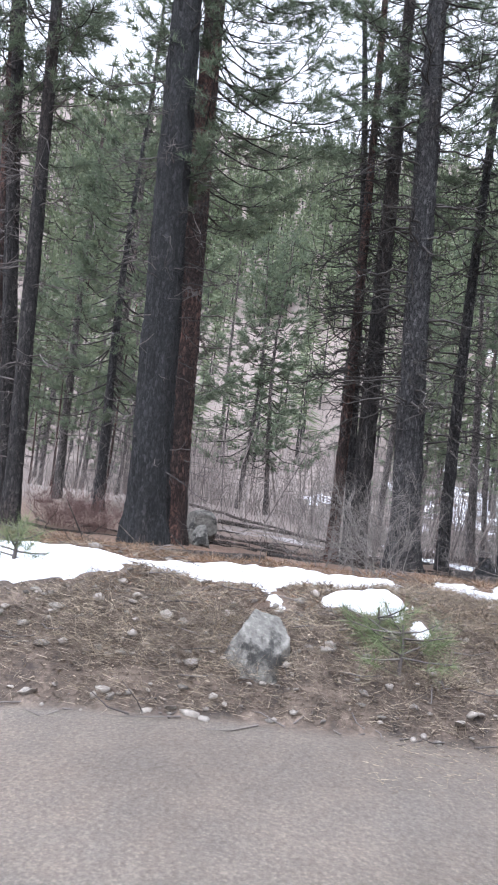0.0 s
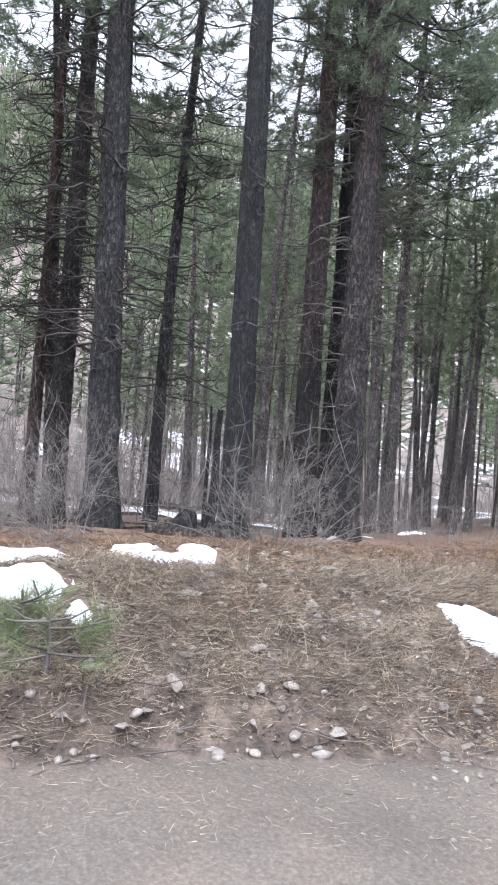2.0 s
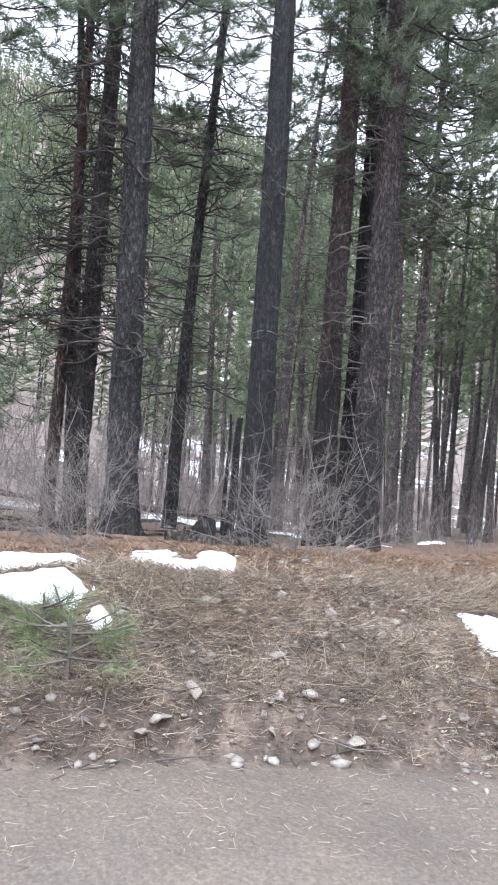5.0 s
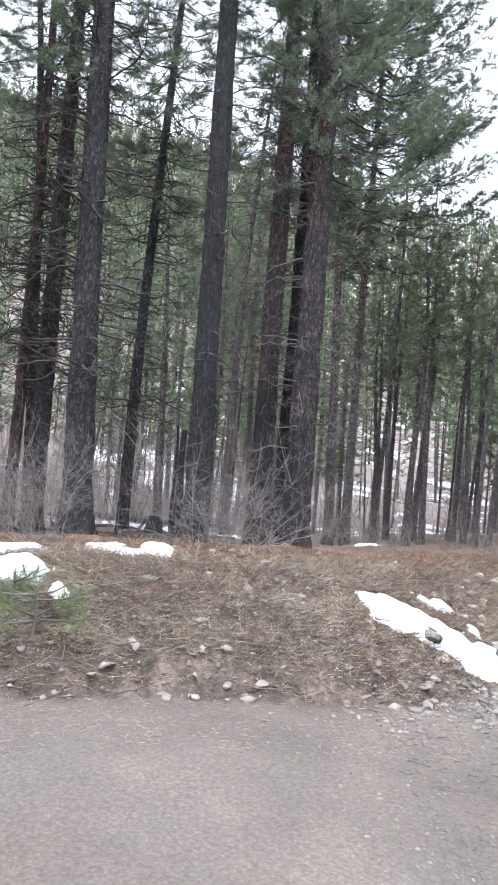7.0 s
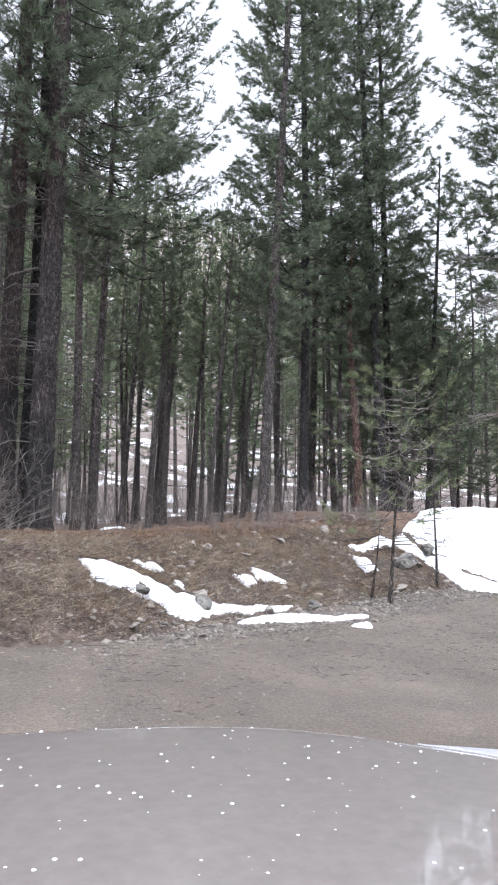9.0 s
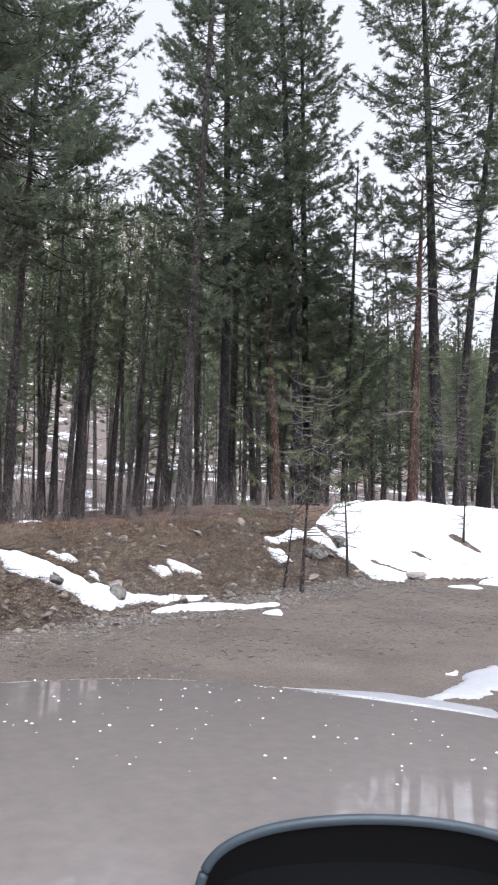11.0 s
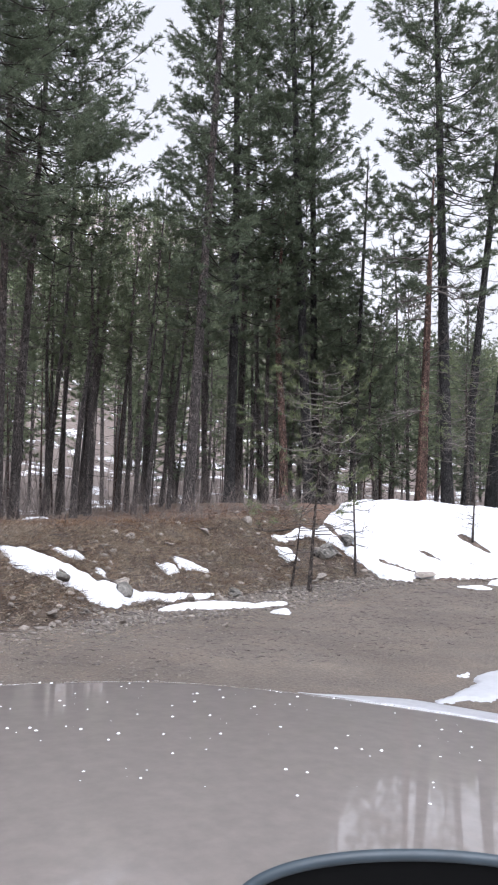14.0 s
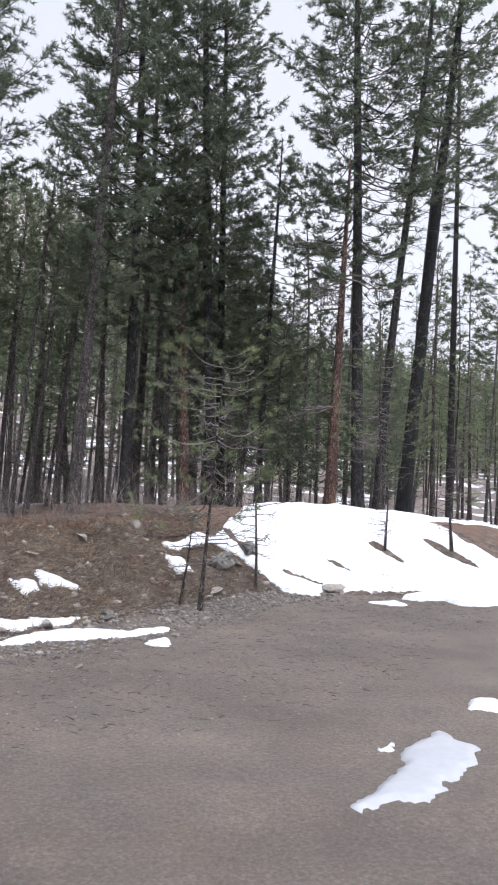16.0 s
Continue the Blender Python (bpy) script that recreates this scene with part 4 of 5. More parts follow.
def sapling(x, y, h, d, lean, seed, green, label):
    r = np.random.default_rng(seed)
    ob = new("pine_sapling")
    ob.location = (x, y, float(rough_z(x, y)))
    tagged(ob, label, "sapling")
    me, axis, radius = trunk_mesh(h, d, lean, seed, DEADWOOD, 8, 0.03, 0.1)
    part("trunk", me, ob)
    lm = Soup()
    dead_limbs(lm, axis, radius, h * 0.15, h * 0.98, 34, h * 0.24, r, -0.05, 6)
    if green:
        c = crown_soup(lm, h, h * 0.36, h * 0.34, 44, seed, axis, 0.4, 5.5, 22, 0.13, 0.0055, bare=0.45, thick=0.9)
        part("crown", c.mesh("crown", NEEDLES_YOUNG), ob, "sparse pale green needles")
    tagged(part("twigwork", lm.mesh("twigwork", TWIG_PALE if green else TWIG), ob), kind="stuff")


sapling(7.17, 7.6, 3.9, 0.065, (0.052, -0.027), 81, True, "thin young pine with sparse pale needles by the road")
sapling(9.3, 9.2, 3.0, 0.055, (-0.009, 0.004), 82, False, "thin dead sapling with bare twigs by the snowbank")
sapling(7.11, 8.1, 1.5, 0.045, (0.14, -0.07), 83, False, "thin leaning dead sapling on the bank")
sapling(12.64, 9.3, 1.7, 0.05, (0.077, -0.04), 84, False, "bare twig of a sapling standing in the snow")
sapling(14.2, 8.85, 2.4, 0.06, (0.03, -0.02), 85, False, "bare sapling standing in the snow")
sapling(14.9, 11.8, 4.2, 0.1, (0.0, 0.0), 86, True, "young pine with pale green needles behind the snowbank")
sapling(18.2, 11.6, 4.6, 0.12, (0.0, 0.0), 87, True, "young pine with pale green needles behind the snowbank")


def snag(x, y, h, d, lean, seed, label):
    """A burnt, broken stump of a young tree."""
    ob = new("burnt_snag")
    ob.location = (x, y, float(rough_z(x, y)))
    tagged(ob, label, "snag", "burnt stumps")
    me, axis, radius = trunk_mesh(h, d, lean, seed, BARK_CHAR, 12, 0.02, 0.55)
    part("trunk", me, ob)
    r = np.random.default_rng(seed)
    for _ in range(5):
        one = Soup()
        dead_limbs(one, axis, radius, h * 0.4, h * 0.95, 1, 0.3, r, twigs=2)
        part("branch", one.mesh("branch", TWIG_DARK), ob)


snag(-0.33, 10.29, 1.8, 0.15, (0.06, 0.0), 441, "short charred snag leaning beside a blackened trunk")
snag(-0.44, 11.99, 2.0, 0.075, (-0.02, 0.0), 442, "thin charred snag standing bare")
snag(-0.62, 10.0, 0.42, 0.3, (-0.1, 0.0), 443, "low burnt stump at the forest edge")

# ---- snow ----
SNOW_SPOTS, SNOW_GRIDS = [], []


def snow(outline, thick, label, step=0.05, seed=1, holes=(), mat=SNOW):
    """Old snow lying on the ground inside an outline, with a ragged, rounded rim."""
    poly = np.array(outline, float)
    lo, hi = poly.min(0) - 0.3, poly.max(0) + 0.3
    xs, ys = np.arange(lo[0], hi[0], step), np.arange(lo[1], hi[1], step)
    A, B = np.meshgrid(xs, ys, indexing="ij")
    dmin, inside = np.full(A.shape, 9.0), np.zeros(A.shape, bool)
    for (x0, y0), (x1, y1) in zip(poly, np.roll(poly, -1, 0)):
        ex, ey = x1 - x0, y1 - y0
        k = np.clip(((A - x0) * ex + (B - y0) * ey) / (ex * ex + ey * ey + 1e-9), 0, 1)
        dmin = np.minimum(dmin, np.hypot(A - x0 - k * ex, B - y0 - k * ey))
        inside ^= ((y0 > B) != (y1 > B)) & (A < (x1 - x0) * (B - y0) / (y1 - y0 + 1e-12) + x0)
    sd = np.where(inside, dmin, -dmin) + 0.07 * wave(A, B, seed, 3.5) + 0.03 * wave(A, B, seed + 1, 16) + 0.005 * wave(A, B, seed + 2, 30) - 0.13 * np.clip(wave(A, B, seed + 7, 5) - 0.62, 0, 1) - 0.005
    for hx, hy, ra, rb, turn in holes:
        c, w = math.cos(turn), math.sin(turn)
        p, q = ((A - hx) * c + (B - hy) * w) / ra, ((B - hy) * c - (A - hx) * w) / rb
        sd = np.minimum(sd, (np.hypot(p, q) - 1) * min(ra, rb) + 0.05 * wave(A, B, seed + 5, 5))
    SNOW_GRIDS.append((lo, step, sd))
    top = thick * np.sqrt(np.clip(sd / (thick * 2.2), 0, 1)) * (1 + 0.2 * wave(A, B, seed + 3, 2.2) + 0.07 * wave(A, B, seed + 4, 9))
    zz = rough_z(A, B) + np.where(sd > 0, top, -0.06)
    n0, n1 = A.shape
    on = np.argwhere(sd > 0.02)
    on = on if mat is SNOW else on[:0]
    pick = np.random.default_rng(seed).random(len(on)) < step * step * 9 * np.where(sd[on[:, 0], on[:, 1]] < 0.15, 2.2, 0.7)
    for c, d in on[pick]:
        SNOW_SPOTS.append((A[c, d], B[c, d], zz[c, d]))
    i, j = np.meshgrid(np.arange(n0 - 1), np.arange(n1 - 1), indexing="ij")
    q = np.stack([i * n1 + j, (i + 1) * n1 + j, (i + 1) * n1 + j + 1, i * n1 + j + 1], -1).reshape(-1, 4)
    q = q[(sd.ravel()[q] > -0.08).any(1)]
    used = np.unique(q)
    m = np.full(n0 * n1, -1)
    m[used] = np.arange(len(used))
    me = mesh_of("snow_patch", np.stack([A, B, zz], -1).reshape(-1, 3)[used], m[q], mat, True)
    return tagged(new("snow_patch", me), label, "snow", "old snow on the bank")


EDGE_SNOW = "thin old snow with a ragged edge on the bank"
snow([(-4.9, 3.7), (-4.3, 4.3), (-3.5, 4.6), (-3.2, 4.9), (-2.7, 5.2), (-2.3, 5.3), (-1.9, 5.22), (-1.3, 5.42), (-1.03, 5.42), (-1.3, 5.17), (-1.61, 5.04), (-2.03, 4.8),
      (-2.12, 4.45), (-1.87, 4.36), (-2.01, 4.32), (-2.26, 4.54), (-2.4, 4.64), (-2.87, 4.54), (-3.23, 4.38), (-3.32, 4.13), (-3.64, 3.83), (-3.9, 3.6), (-4.4, 3.3)], 0.045, "long strip of old snow along the top of the bank", seed=101)
snow([(-1.72, 4.64), (-1.41, 4.98), (-1.0, 4.80), (-1.02, 4.62), (-1.2, 4.56), (-1.4, 4.54), (-1.66, 4.5)], 0.07, EDGE_SNOW, seed=105, step=0.03)
snow([(-1.78, 4.36), (-1.4, 4.47), (-1.32, 4.56), (-1.3, 4.48), (-1.37, 4.24), (-1.55, 4.28)], 0.045, EDGE_SNOW, seed=109, step=0.03)
snow([(-1.0, 6.1), (-0.77, 6.5), (-0.66, 6.2), (-0.6, 5.85), (-0.45, 5.85), (-0.36, 6.25), (-0.14, 6.2), (-0.06, 5.8), (-0.13, 5.6), (-0.39, 5.56), (-0.67, 5.46), (-0.93, 5.66)], 0.025, EDGE_SNOW, seed=113, step=0.03)
snow([(-0.98, 4.65), (-0.91, 4.70), (-0.84, 4.6), (-0.9, 4.52)], 0.04, "small lump of old snow", seed=117, step=0.02)
snow([(1.66, 5.95), (2.05, 6.15), (2.44, 6.12), (2.84, 6.3), (3.0, 6.28), (3.46, 6.6), (3.8, 6.6), (5.2, 7.2), (4.91, 6.9), (4.01, 6.44), (3.39, 6.08), (2.79, 5.62), (2.68, 5.75), (2.46, 5.7), (2.1, 5.54), (1.80, 5.5), (1.72, 5.75)], 0.09, "long patch of old snow running down the bank", seed=121, step=0.04)
snow([(2.40, 6.52), (2.88, 6.9), (3.12, 6.83), (2.97, 6.52), (2.69, 6.48)], 0.05, EDGE_SNOW, seed=125, step=0.03)
snow([(3.08, 6.69), (3.35, 6.76), (3.23, 6.52), (3.0, 6.44)], 0.04, "small lump of old snow", seed=129, step=0.03)
snow([(5.0, 8.6), (5.3, 8.64), (5.7, 8.45), (5.42, 8.1), (4.82, 7.9)], 0.05, EDGE_SNOW, seed=133, step=0.03)
snow([(4.48, 7.85), (4.84, 8.12), (4.8, 7.8), (4.55, 7.56)], 0.05, "small lump of old snow", seed=137, step=0.03)
snow([(3.9, 6.2), (4.49, 6.53), (4.98, 6.57), (5.39, 6.32), (6.3, 6.52), (5.84, 6.2), (5.06, 6.05), (4.44, 6.1), (3.85, 6.02)], 0.06, "narrow strip of old snow at the foot of the bank", seed=141, step=0.04)
snow([(5.40, 5.78), (5.69, 5.81), (5.5, 5.4), (5.27, 5.45)], 0.06, "small lump of old snow", seed=145, step=0.03)
snow([(8.0, 10.4), (8.35, 10.36), (8.4, 9.9), (7.9, 9.65)], 0.05, EDGE_SNOW, seed=149, step=0.04)
snow([(9.35, 11.0), (9.6, 10.5), (9.65, 9.9), (9.85, 9.5), (9.8, 8.7), (10.0, 8.4), (10.55, 8.7), (11.08, 8.43), (11.63, 8.28), (12.05, 8.04), (12.4, 7.8), (11.3, 7.6), (11.42, 7.2), (12.0, 7.15), (11.75, 6.6), (12.03, 6.3), (13.2, 6.2), (14.5, 6.1), (16, 6.3), (15.8, 7.4),
      (15.2, 8.3), (15.0, 9.0), (15.05, 9.6), (14.7, 10.2), (15.6, 10.4), (17.6, 10.0), (17.6, 10.8), (15.5, 11.6), (13, 13.2), (12.2, 13.1), (11.35, 12.3), (10.3, 11.5)], 0.16, "large melting snowbank beside the road", step=0.06, seed=153,
     holes=[(12.57, 9.27, 0.42, 0.13, -1.33), (14.1, 8.75, 0.52, 0.2, -1.12), (11.32, 9.44, 0.24, 0.035, -1.1), (10.47, 9.31, 0.22, 0.04, -1.15), (14.14, 9.32, 0.28, 0.05, -1.18), (13.34, 8.6, 0.14, 0.03, -1.3),
            (9.95, 10.5, 0.5, 0.08, -1.4), (9.4, 10.2, 0.4, 0.07, -1.3), (13.25, 9.44, 0.12, 0.03, -1.5), (12.05, 8.63, 0.1, 0.03, -0.6), (13.3, 7.3, 0.3, 0.05, -0.9), (14.2, 7.2, 0.35, 0.06, -0.8), (12.9, 6.9, 0.25, 0.04, -0.8)])
snow([(8.2, 10.9), (9.3, 11.3), (9.5, 10.95), (8.3, 10.7)], 0.05, EDGE_SNOW, seed=157, step=0.04)
snow([(10.4, 7.4), (10.9, 7.3), (10.9, 6.9), (10.4, 6.95)], 0.06, "small lump of old snow", seed=161, step=0.04)
snow([(6.6, 2.3), (6.8, 2.45), (7.0, 2.3), (6.8, 2.1)], 0.07, "small lump of old snow", seed=185, step=0.03)
snow([(4.43, 1.23), (4.94, 1.58), (5.3, 1.78), (5.9, 2.0), (5.8, 1.6), (5.3, 1.3), (4.9, 1.12)], 0.03, "low heap of grey slush on the road", seed=165, step=0.04, mat=SLUSH)
snow([(5.15, 1.86), (5.33, 1.98), (5.46, 1.97), (5.3, 1.82)], 0.05, "small lump of old snow", seed=169, step=0.03)
snow([(3.9, 17.2), (4.6, 18.6), (5.0, 18.2), (4.2, 16.9)], 0.08, "old snow between the trunks", seed=173, step=0.08)
snow([(-0.3, 14.5), (1.5, 15.5), (3.0, 15.0), (1.2, 14.0)], 0.07, "old snow between the trunks", seed=177, step=0.08)
snow([(-2.4, 17.5), (-0.5, 18.3), (0.4, 17.8), (-1.4, 17.0)], 0.07, "old snow between the trunks", seed=181, step=0.08)


def slope_snow(x, y, rx, ry, seed):
    """A ragged snow patch on the far slope."""
    r = np.random.default_rng(seed)
    k = np.linspace(0, 2 * np.pi, 22, endpoint=False)
    q = r.uniform(0.45, 1.15, 22)
    snow(list(zip(x + rx * q * np.cos(k), y + ry * q * np.sin(k))), 0.14, "old snow between trees on the far slope", step=0.16, seed=seed)


for k, (x, y, rx, ry) in enumerate([(-4.5, 58, 2.6, 4.5), (-1.2, 63, 2.4, 5.5), (-5.5, 69, 3.2, 5.0), (-1.5, 75, 3.0, 5.5), (2.6, 57, 2.0, 3.6), (-9.5, 62, 2.0, 3.0), (-14, 52, 1.6, 2.2), (5.4, 47, 2.0, 2.2), (1.0, 48.5, 1.8, 2.2)]):
    slope_snow(x, y, rx, ry, 600 + 8 * k)
s, r = Soup(), np.random.default_rng(91)
spots = np.array(SNOW_SPOTS)
w = r.normal(size=spots.shape) * [1, 1, 0.08]
s.blades(spots + [0, 0, 0.006], w, r.uniform(0.02, 0.11, len(spots)), 0.009, r)
tagged(new("snow_litter", s.mesh("snow_litter", DUFF)), "pine needles and bark scraps lying on the snow", "litter", kind="stuff")


# ---- stones ----
def stone_mesh(seed, flat=0.7, sub=2):
    r = np.random.default_rng(seed)
    bm = bmesh.new()
    bmesh.ops.create_icosphere(bm, subdivisions=sub, radius=1)
    cuts = [(Vector(r.normal(size=3)).normalized(), r.uniform(0.24, 0.55)) for _ in range(8)]
    for v in bm.verts:
        for nrm, off in cuts:
            k = v.co.dot(nrm) - off
            if k > 0:
                v.co -= nrm * k
        v.co *= 1 + 0.015 * r.normal()
        v.co.z *= flat
    me = bpy.data.meshes.new("stone")
    bm.to_mesh(me)
    bm.free()
    me.materials.append(STONE)
    return me


STONES = [stone_mesh(200 + k, 0.5 + 0.08 * (k % 4)) for k in range(9)]


def stone(x, y, s, k, label="pale angular stone lying on the bank", sink=0.2):
    ob = new("stone", STONES[k % 9])
    r = np.random.default_rng(k * 13 + 5)
    ob.matrix_world = pose(x, y, float(rough_z(x, y)) + s * (0.5 - sink), r.uniform(-15, 15), r.uniform(-15, 15), r.uniform(0, 360)) @ Matrix.Diagonal((s, s * r.uniform(0.6, 0.95), s, 1))
    return tagged(ob, label, "stone", "stones on the bank")


n = 0
for x, y, s in [(-3.04, 3.83, 0.047), (-2.96, 3.9, 0.041), (-2.9, 3.68, 0.045), (-2.33, 4.12, 0.062), (-2.68, 4.03, 0.028), (-2.2, 4.07, 0.031), (-2.92, 3.39, 0.032), (-3.34, 3.03, 0.072), (-3.18, 3.13, 0.035), (-2.58, 3.37, 0.028), (-2.38, 3.37, 0.056), (-2.06, 3.52, 0.037), (-1.87, 4.95, 0.041), (-6.53, 13.18, 0.2), (-8.8, 16.17, 0.176), (-5.74, 9.9, 0.1), (1.47, 10.46, 0.135), (0.8, 5.96, 0.08)]:
    stone(x, y, s * 1.3, n)
    n += 1
for x, y, s in [(1.83, 6.47, 0.072), (2.94, 9.19, 0.092), (2.62, 8.67, 0.068), (-0.78, 4.69, 0.051), (-0.44, 4.39, 0.036), (1.62, 8.04, 0.079), (1.5, 5.76, 0.038), (0.91, 5.62, 0.037), (-0.44, 9.69, 0.078), (-0.94, 8.97, 0.096), (1.47, 11.59, 0.156), (2.44, 5.85, 0.098), (3.44, 6.53, 0.151), (2.16, 5.39, 0.055), (2.18, 5.04, 0.081), (4.58, 6.73, 0.114), (1.76, 5.14, 0.036), (6.45, 10.53, 0.174), (6.3, 8.97, 0.079)]:
    stone(x, y, s * 1.3, n)
    n += 1
for x, y, s in [(5.08, 8.96, 0.103), (7.87, 11.41, 0.2), (9.12, 12.31, 0.113), (7.95, 8.61, 0.112), (9.04, 9.99, 0.2), (5.87, 5.96, 0.057), (6.67, 7.5, 0.086), (2.47, 6.57, 0.042), (7.43, 9.19, 0.099), (8.21, 8.85, 0.166), (5.06, 5.85, 0.058), (4.24, 4.79, 0.046), (5.92, 8.31, 0.105), (10.7, 8.66, 0.2)]:
    stone(x, y, s * 1.3, n)
    n += 1

for x, y, s in [(-0.26, 4.34, 0.098), (-0.55, 4.65, 0.055), (0.22, 5.32, 0.06), (-0.15, 5.26, 0.074), (0.77, 5.12, 0.048), (0.97, 5.15, 0.063), (0.54, 4.71, 0.041), (0.3, 4.71, 0.038), (-0.05, 4.54, 0.034), (-0.11, 4.51, 0.033), (0.21, 4.34, 0.072), (0.73, 4.46, 0.084), (1.67, 4.98, 0.044), (1.46, 4.79, 0.057), (1.72, 4.9, 0.055), (2.17, 4.83, 0.078), (1.6, 4.69, 0.064), (1.68, 4.78, 0.072), (1.98, 4.96, 0.056), (2.36, 5.2, 0.07), (0.91, 4.61, 0.041), (0.98, 4.72, 0.042), (-0.4, 4.19, 0.058), (0.16, 4.39, 0.043), (0.38, 4.45, 0.043), (-0.52, 4.09, 0.111), (1.88, 6.71, 0.082), (3.85, 8.39, 0.131), (1.53, 11.76, 0.18), (3.02, 5.03, 0.079), (2.96, 5.43, 0.049), (2.63, 5.37, 0.052)]:
    stone(x, y, s, n, "pale weathered stone lying in dry grass")
    n += 1
r = np.random.default_rng(88)
for k in range(26):
    q = r.uniform(0, 1)
    x, y = np.interp(q, [0, 0.3, 1], [9.9, 10.7, 12.4]) + r.normal() * 0.05, np.interp(q, [0, 0.3, 1], [8.4, 8.5, 7.75]) + r.normal() * 0.09
    stone(x, y, r.uniform(0.02, 0.085), 90 + k, "grey stone at the foot of the snowbank")


def boulder(x, y, z, size, seed, label, planes=()):
    r = np.random.default_rng(seed)
    bm = bmesh.new()
    bmesh.ops.create_icosphere(bm, subdivisions=5, radius=1)
    cuts = [(Vector(r.normal(size=3)).normalized(), r.uniform(0.5, 0.8)) for _ in range(10)]
    cuts += [(Vector(p).normalized(), off) for p, off in planes]
    for v in bm.verts:
        for nrm, off in cuts:
            k = v.co.dot(nrm) - off
            if k > 0:
                v.co -= nrm * k
        v.co += v.co.normalized() * (0.03 * noise.noise(v.co * 2.5) + 0.03 * noise.noise(v.co * 8) + 0.012 * noise.noise(v.co * 25))
        v.co = Vector((v.co.x * size[0], v.co.y * size[1], v.co.z * size[2]))
    for f in bm.faces:
        f.smooth = True
    me = bpy.data.meshes.new("boulder")
    bm.to_mesh(me)
    bm.free()
    me.materials.append(GRANITE)
    ob = new("boulder", me)
    ob.location = (x, y, z)
    ob.rotation_euler = (0, 0, 0 if planes else r.uniform(0, 6))
    return tagged(ob, label, "boulder")


boulder(-2.03, 3.9, 0.6, (0.46, 0.36, 0.56), 3, "large grey lichen-spotted boulder set in the bank",
        [((-0.8, -0.15, 0.55), 0.42), ((0.45, -0.35, 0.8), 0.55), ((0.95, -0.2, 0.1), 0.62), ((-0.2, -0.95, 0.25), 0.6), ((0.35, -0.9, 0.1), 0.62), ((-0.9, -0.4, -0.1), 0.75)])
boulder(-5.6, 10.9, 1.25, (0.45, 0.35, 0.4), 5, "grey boulder among the fallen branches")
boulder(-4.9, 9.4, 1.1, (0.2, 0.2, 0.32), 8, "upright grey stone beside a tree foot")
boulder(9.04, 10.0, 0.5, (0.3, 0.28, 0.2), 11, "grey boulder at the edge of the snowbank")
boulder(9.95, 10.45, float(ground_z(9.95, 10.45)) + 0.02, (0.18, 0.5, 0.14), 12, "dark rock laid bare in the snowbank")
boulder(9.4, 10.15, float(ground_z(9.4, 10.15)) + 0.02, (0.16, 0.36, 0.13), 13, "dark rock laid bare in the snowbank")
boulder(5.62, 7.35, float(ground_z(5.62, 7.35)) + 0.05, (0.26, 0.13, 0.08), 16, "long flat pale stone at the foot of the bank")
boulder(2.46, 5.75, float(ground_z(2.46, 5.75)) + 0.05, (0.12, 0.1, 0.085), 14, "dark stone sticking out of the snow")
boulder(3.42, 6.3, float(ground_z(3.42, 6.3)) + 0.06, (0.15, 0.12, 0.13), 15, "dark stone sticking out of the snow")


def log(a, b, d0, d1, label, seed):
    """A fallen trunk or branch from a to b on the ground, with a few broken stubs."""
    r = np.random.default_rng(seed)
    k = np.linspace(0, 1, 14)
    x, y = a[0] + (b[0] - a[0]) * k + r.normal(size=14) * 0.02, a[1] + (b[1] - a[1]) * k + r.normal(size=14) * 0.02
    rad = (d0 + (d1 - d0) * k) / 2
    z = np.array([float(rough_z(p, q)) for p, q in zip(x, y)])
    z = np.maximum(z, np.interp(k, [0, 0.5, 1], [z[0], z[7], z[-1]])) + rad * 0.7
    s = Soup()
    pts = np.stack([x, y, z], -1)
    s.tube(pts, rad, 9)
    ob = new("fallen_log")
    ob.location = pts[0]
    tagged(ob, label, "log", "fallen wood")
    m = s.mesh("log", DEADWOOD, True)
    m.transform(Matrix.Translation(-Vector(pts[0])))
    part("log", m, ob)
    for _ in range(5):
        q = r.integers(2, 13)
        w = np.array([*r.normal(size=2), abs(r.normal()) + 0.2])
        w /= np.linalg.norm(w)
        L = r.uniform(0.1, 0.5)
        t = Soup()
        t.tube([pts[q] - pts[0], pts[q] - pts[0] + w * L * 0.6, pts[q] - pts[0] + w * L], [rad[q] * 0.3, rad[q] * 0.2, 0.003], 5)
        part("stub", t.mesh("stub", DEADWOOD), ob)


LOGS = [((-5.3, 5.0), (-2.9, 6.6), 0.06, 0.09), ((-1.0, 8.8), (0.0, 8.9), 0.16, 0.13), ((-6.2, 11.4), (-4.4, 10.6), 0.1, 0.06), ((-7.5, 14), (-4.0, 13.2), 0.1, 0.06), ((-3.2, 15), (-1.5, 17), 0.12, 0.06),
        ((-9, 20), (-4, 23), 0.14, 0.08), ((-12, 24), (-6, 22), 0.14, 0.07), ((-4, 25), (1, 23), 0.25, 0.15), ((6.2, 10.6), (7.7, 11.2), 0.05, 0.03), ((7.6, 10.9), (9.0, 11.2), 0.07, 0.04), ((3, 10.5), (5.4, 10.2), 0.08, 0.04),
        ((-8.6, 9.0), (-6.6, 9.8), 0.06, 0.03), ((-1.2, 13.5), (0.8, 14.2), 0.12, 0.08), ((4.6, 7.2), (5.9, 7.7), 0.025, 0.015)]
r = np.random.default_rng(411)
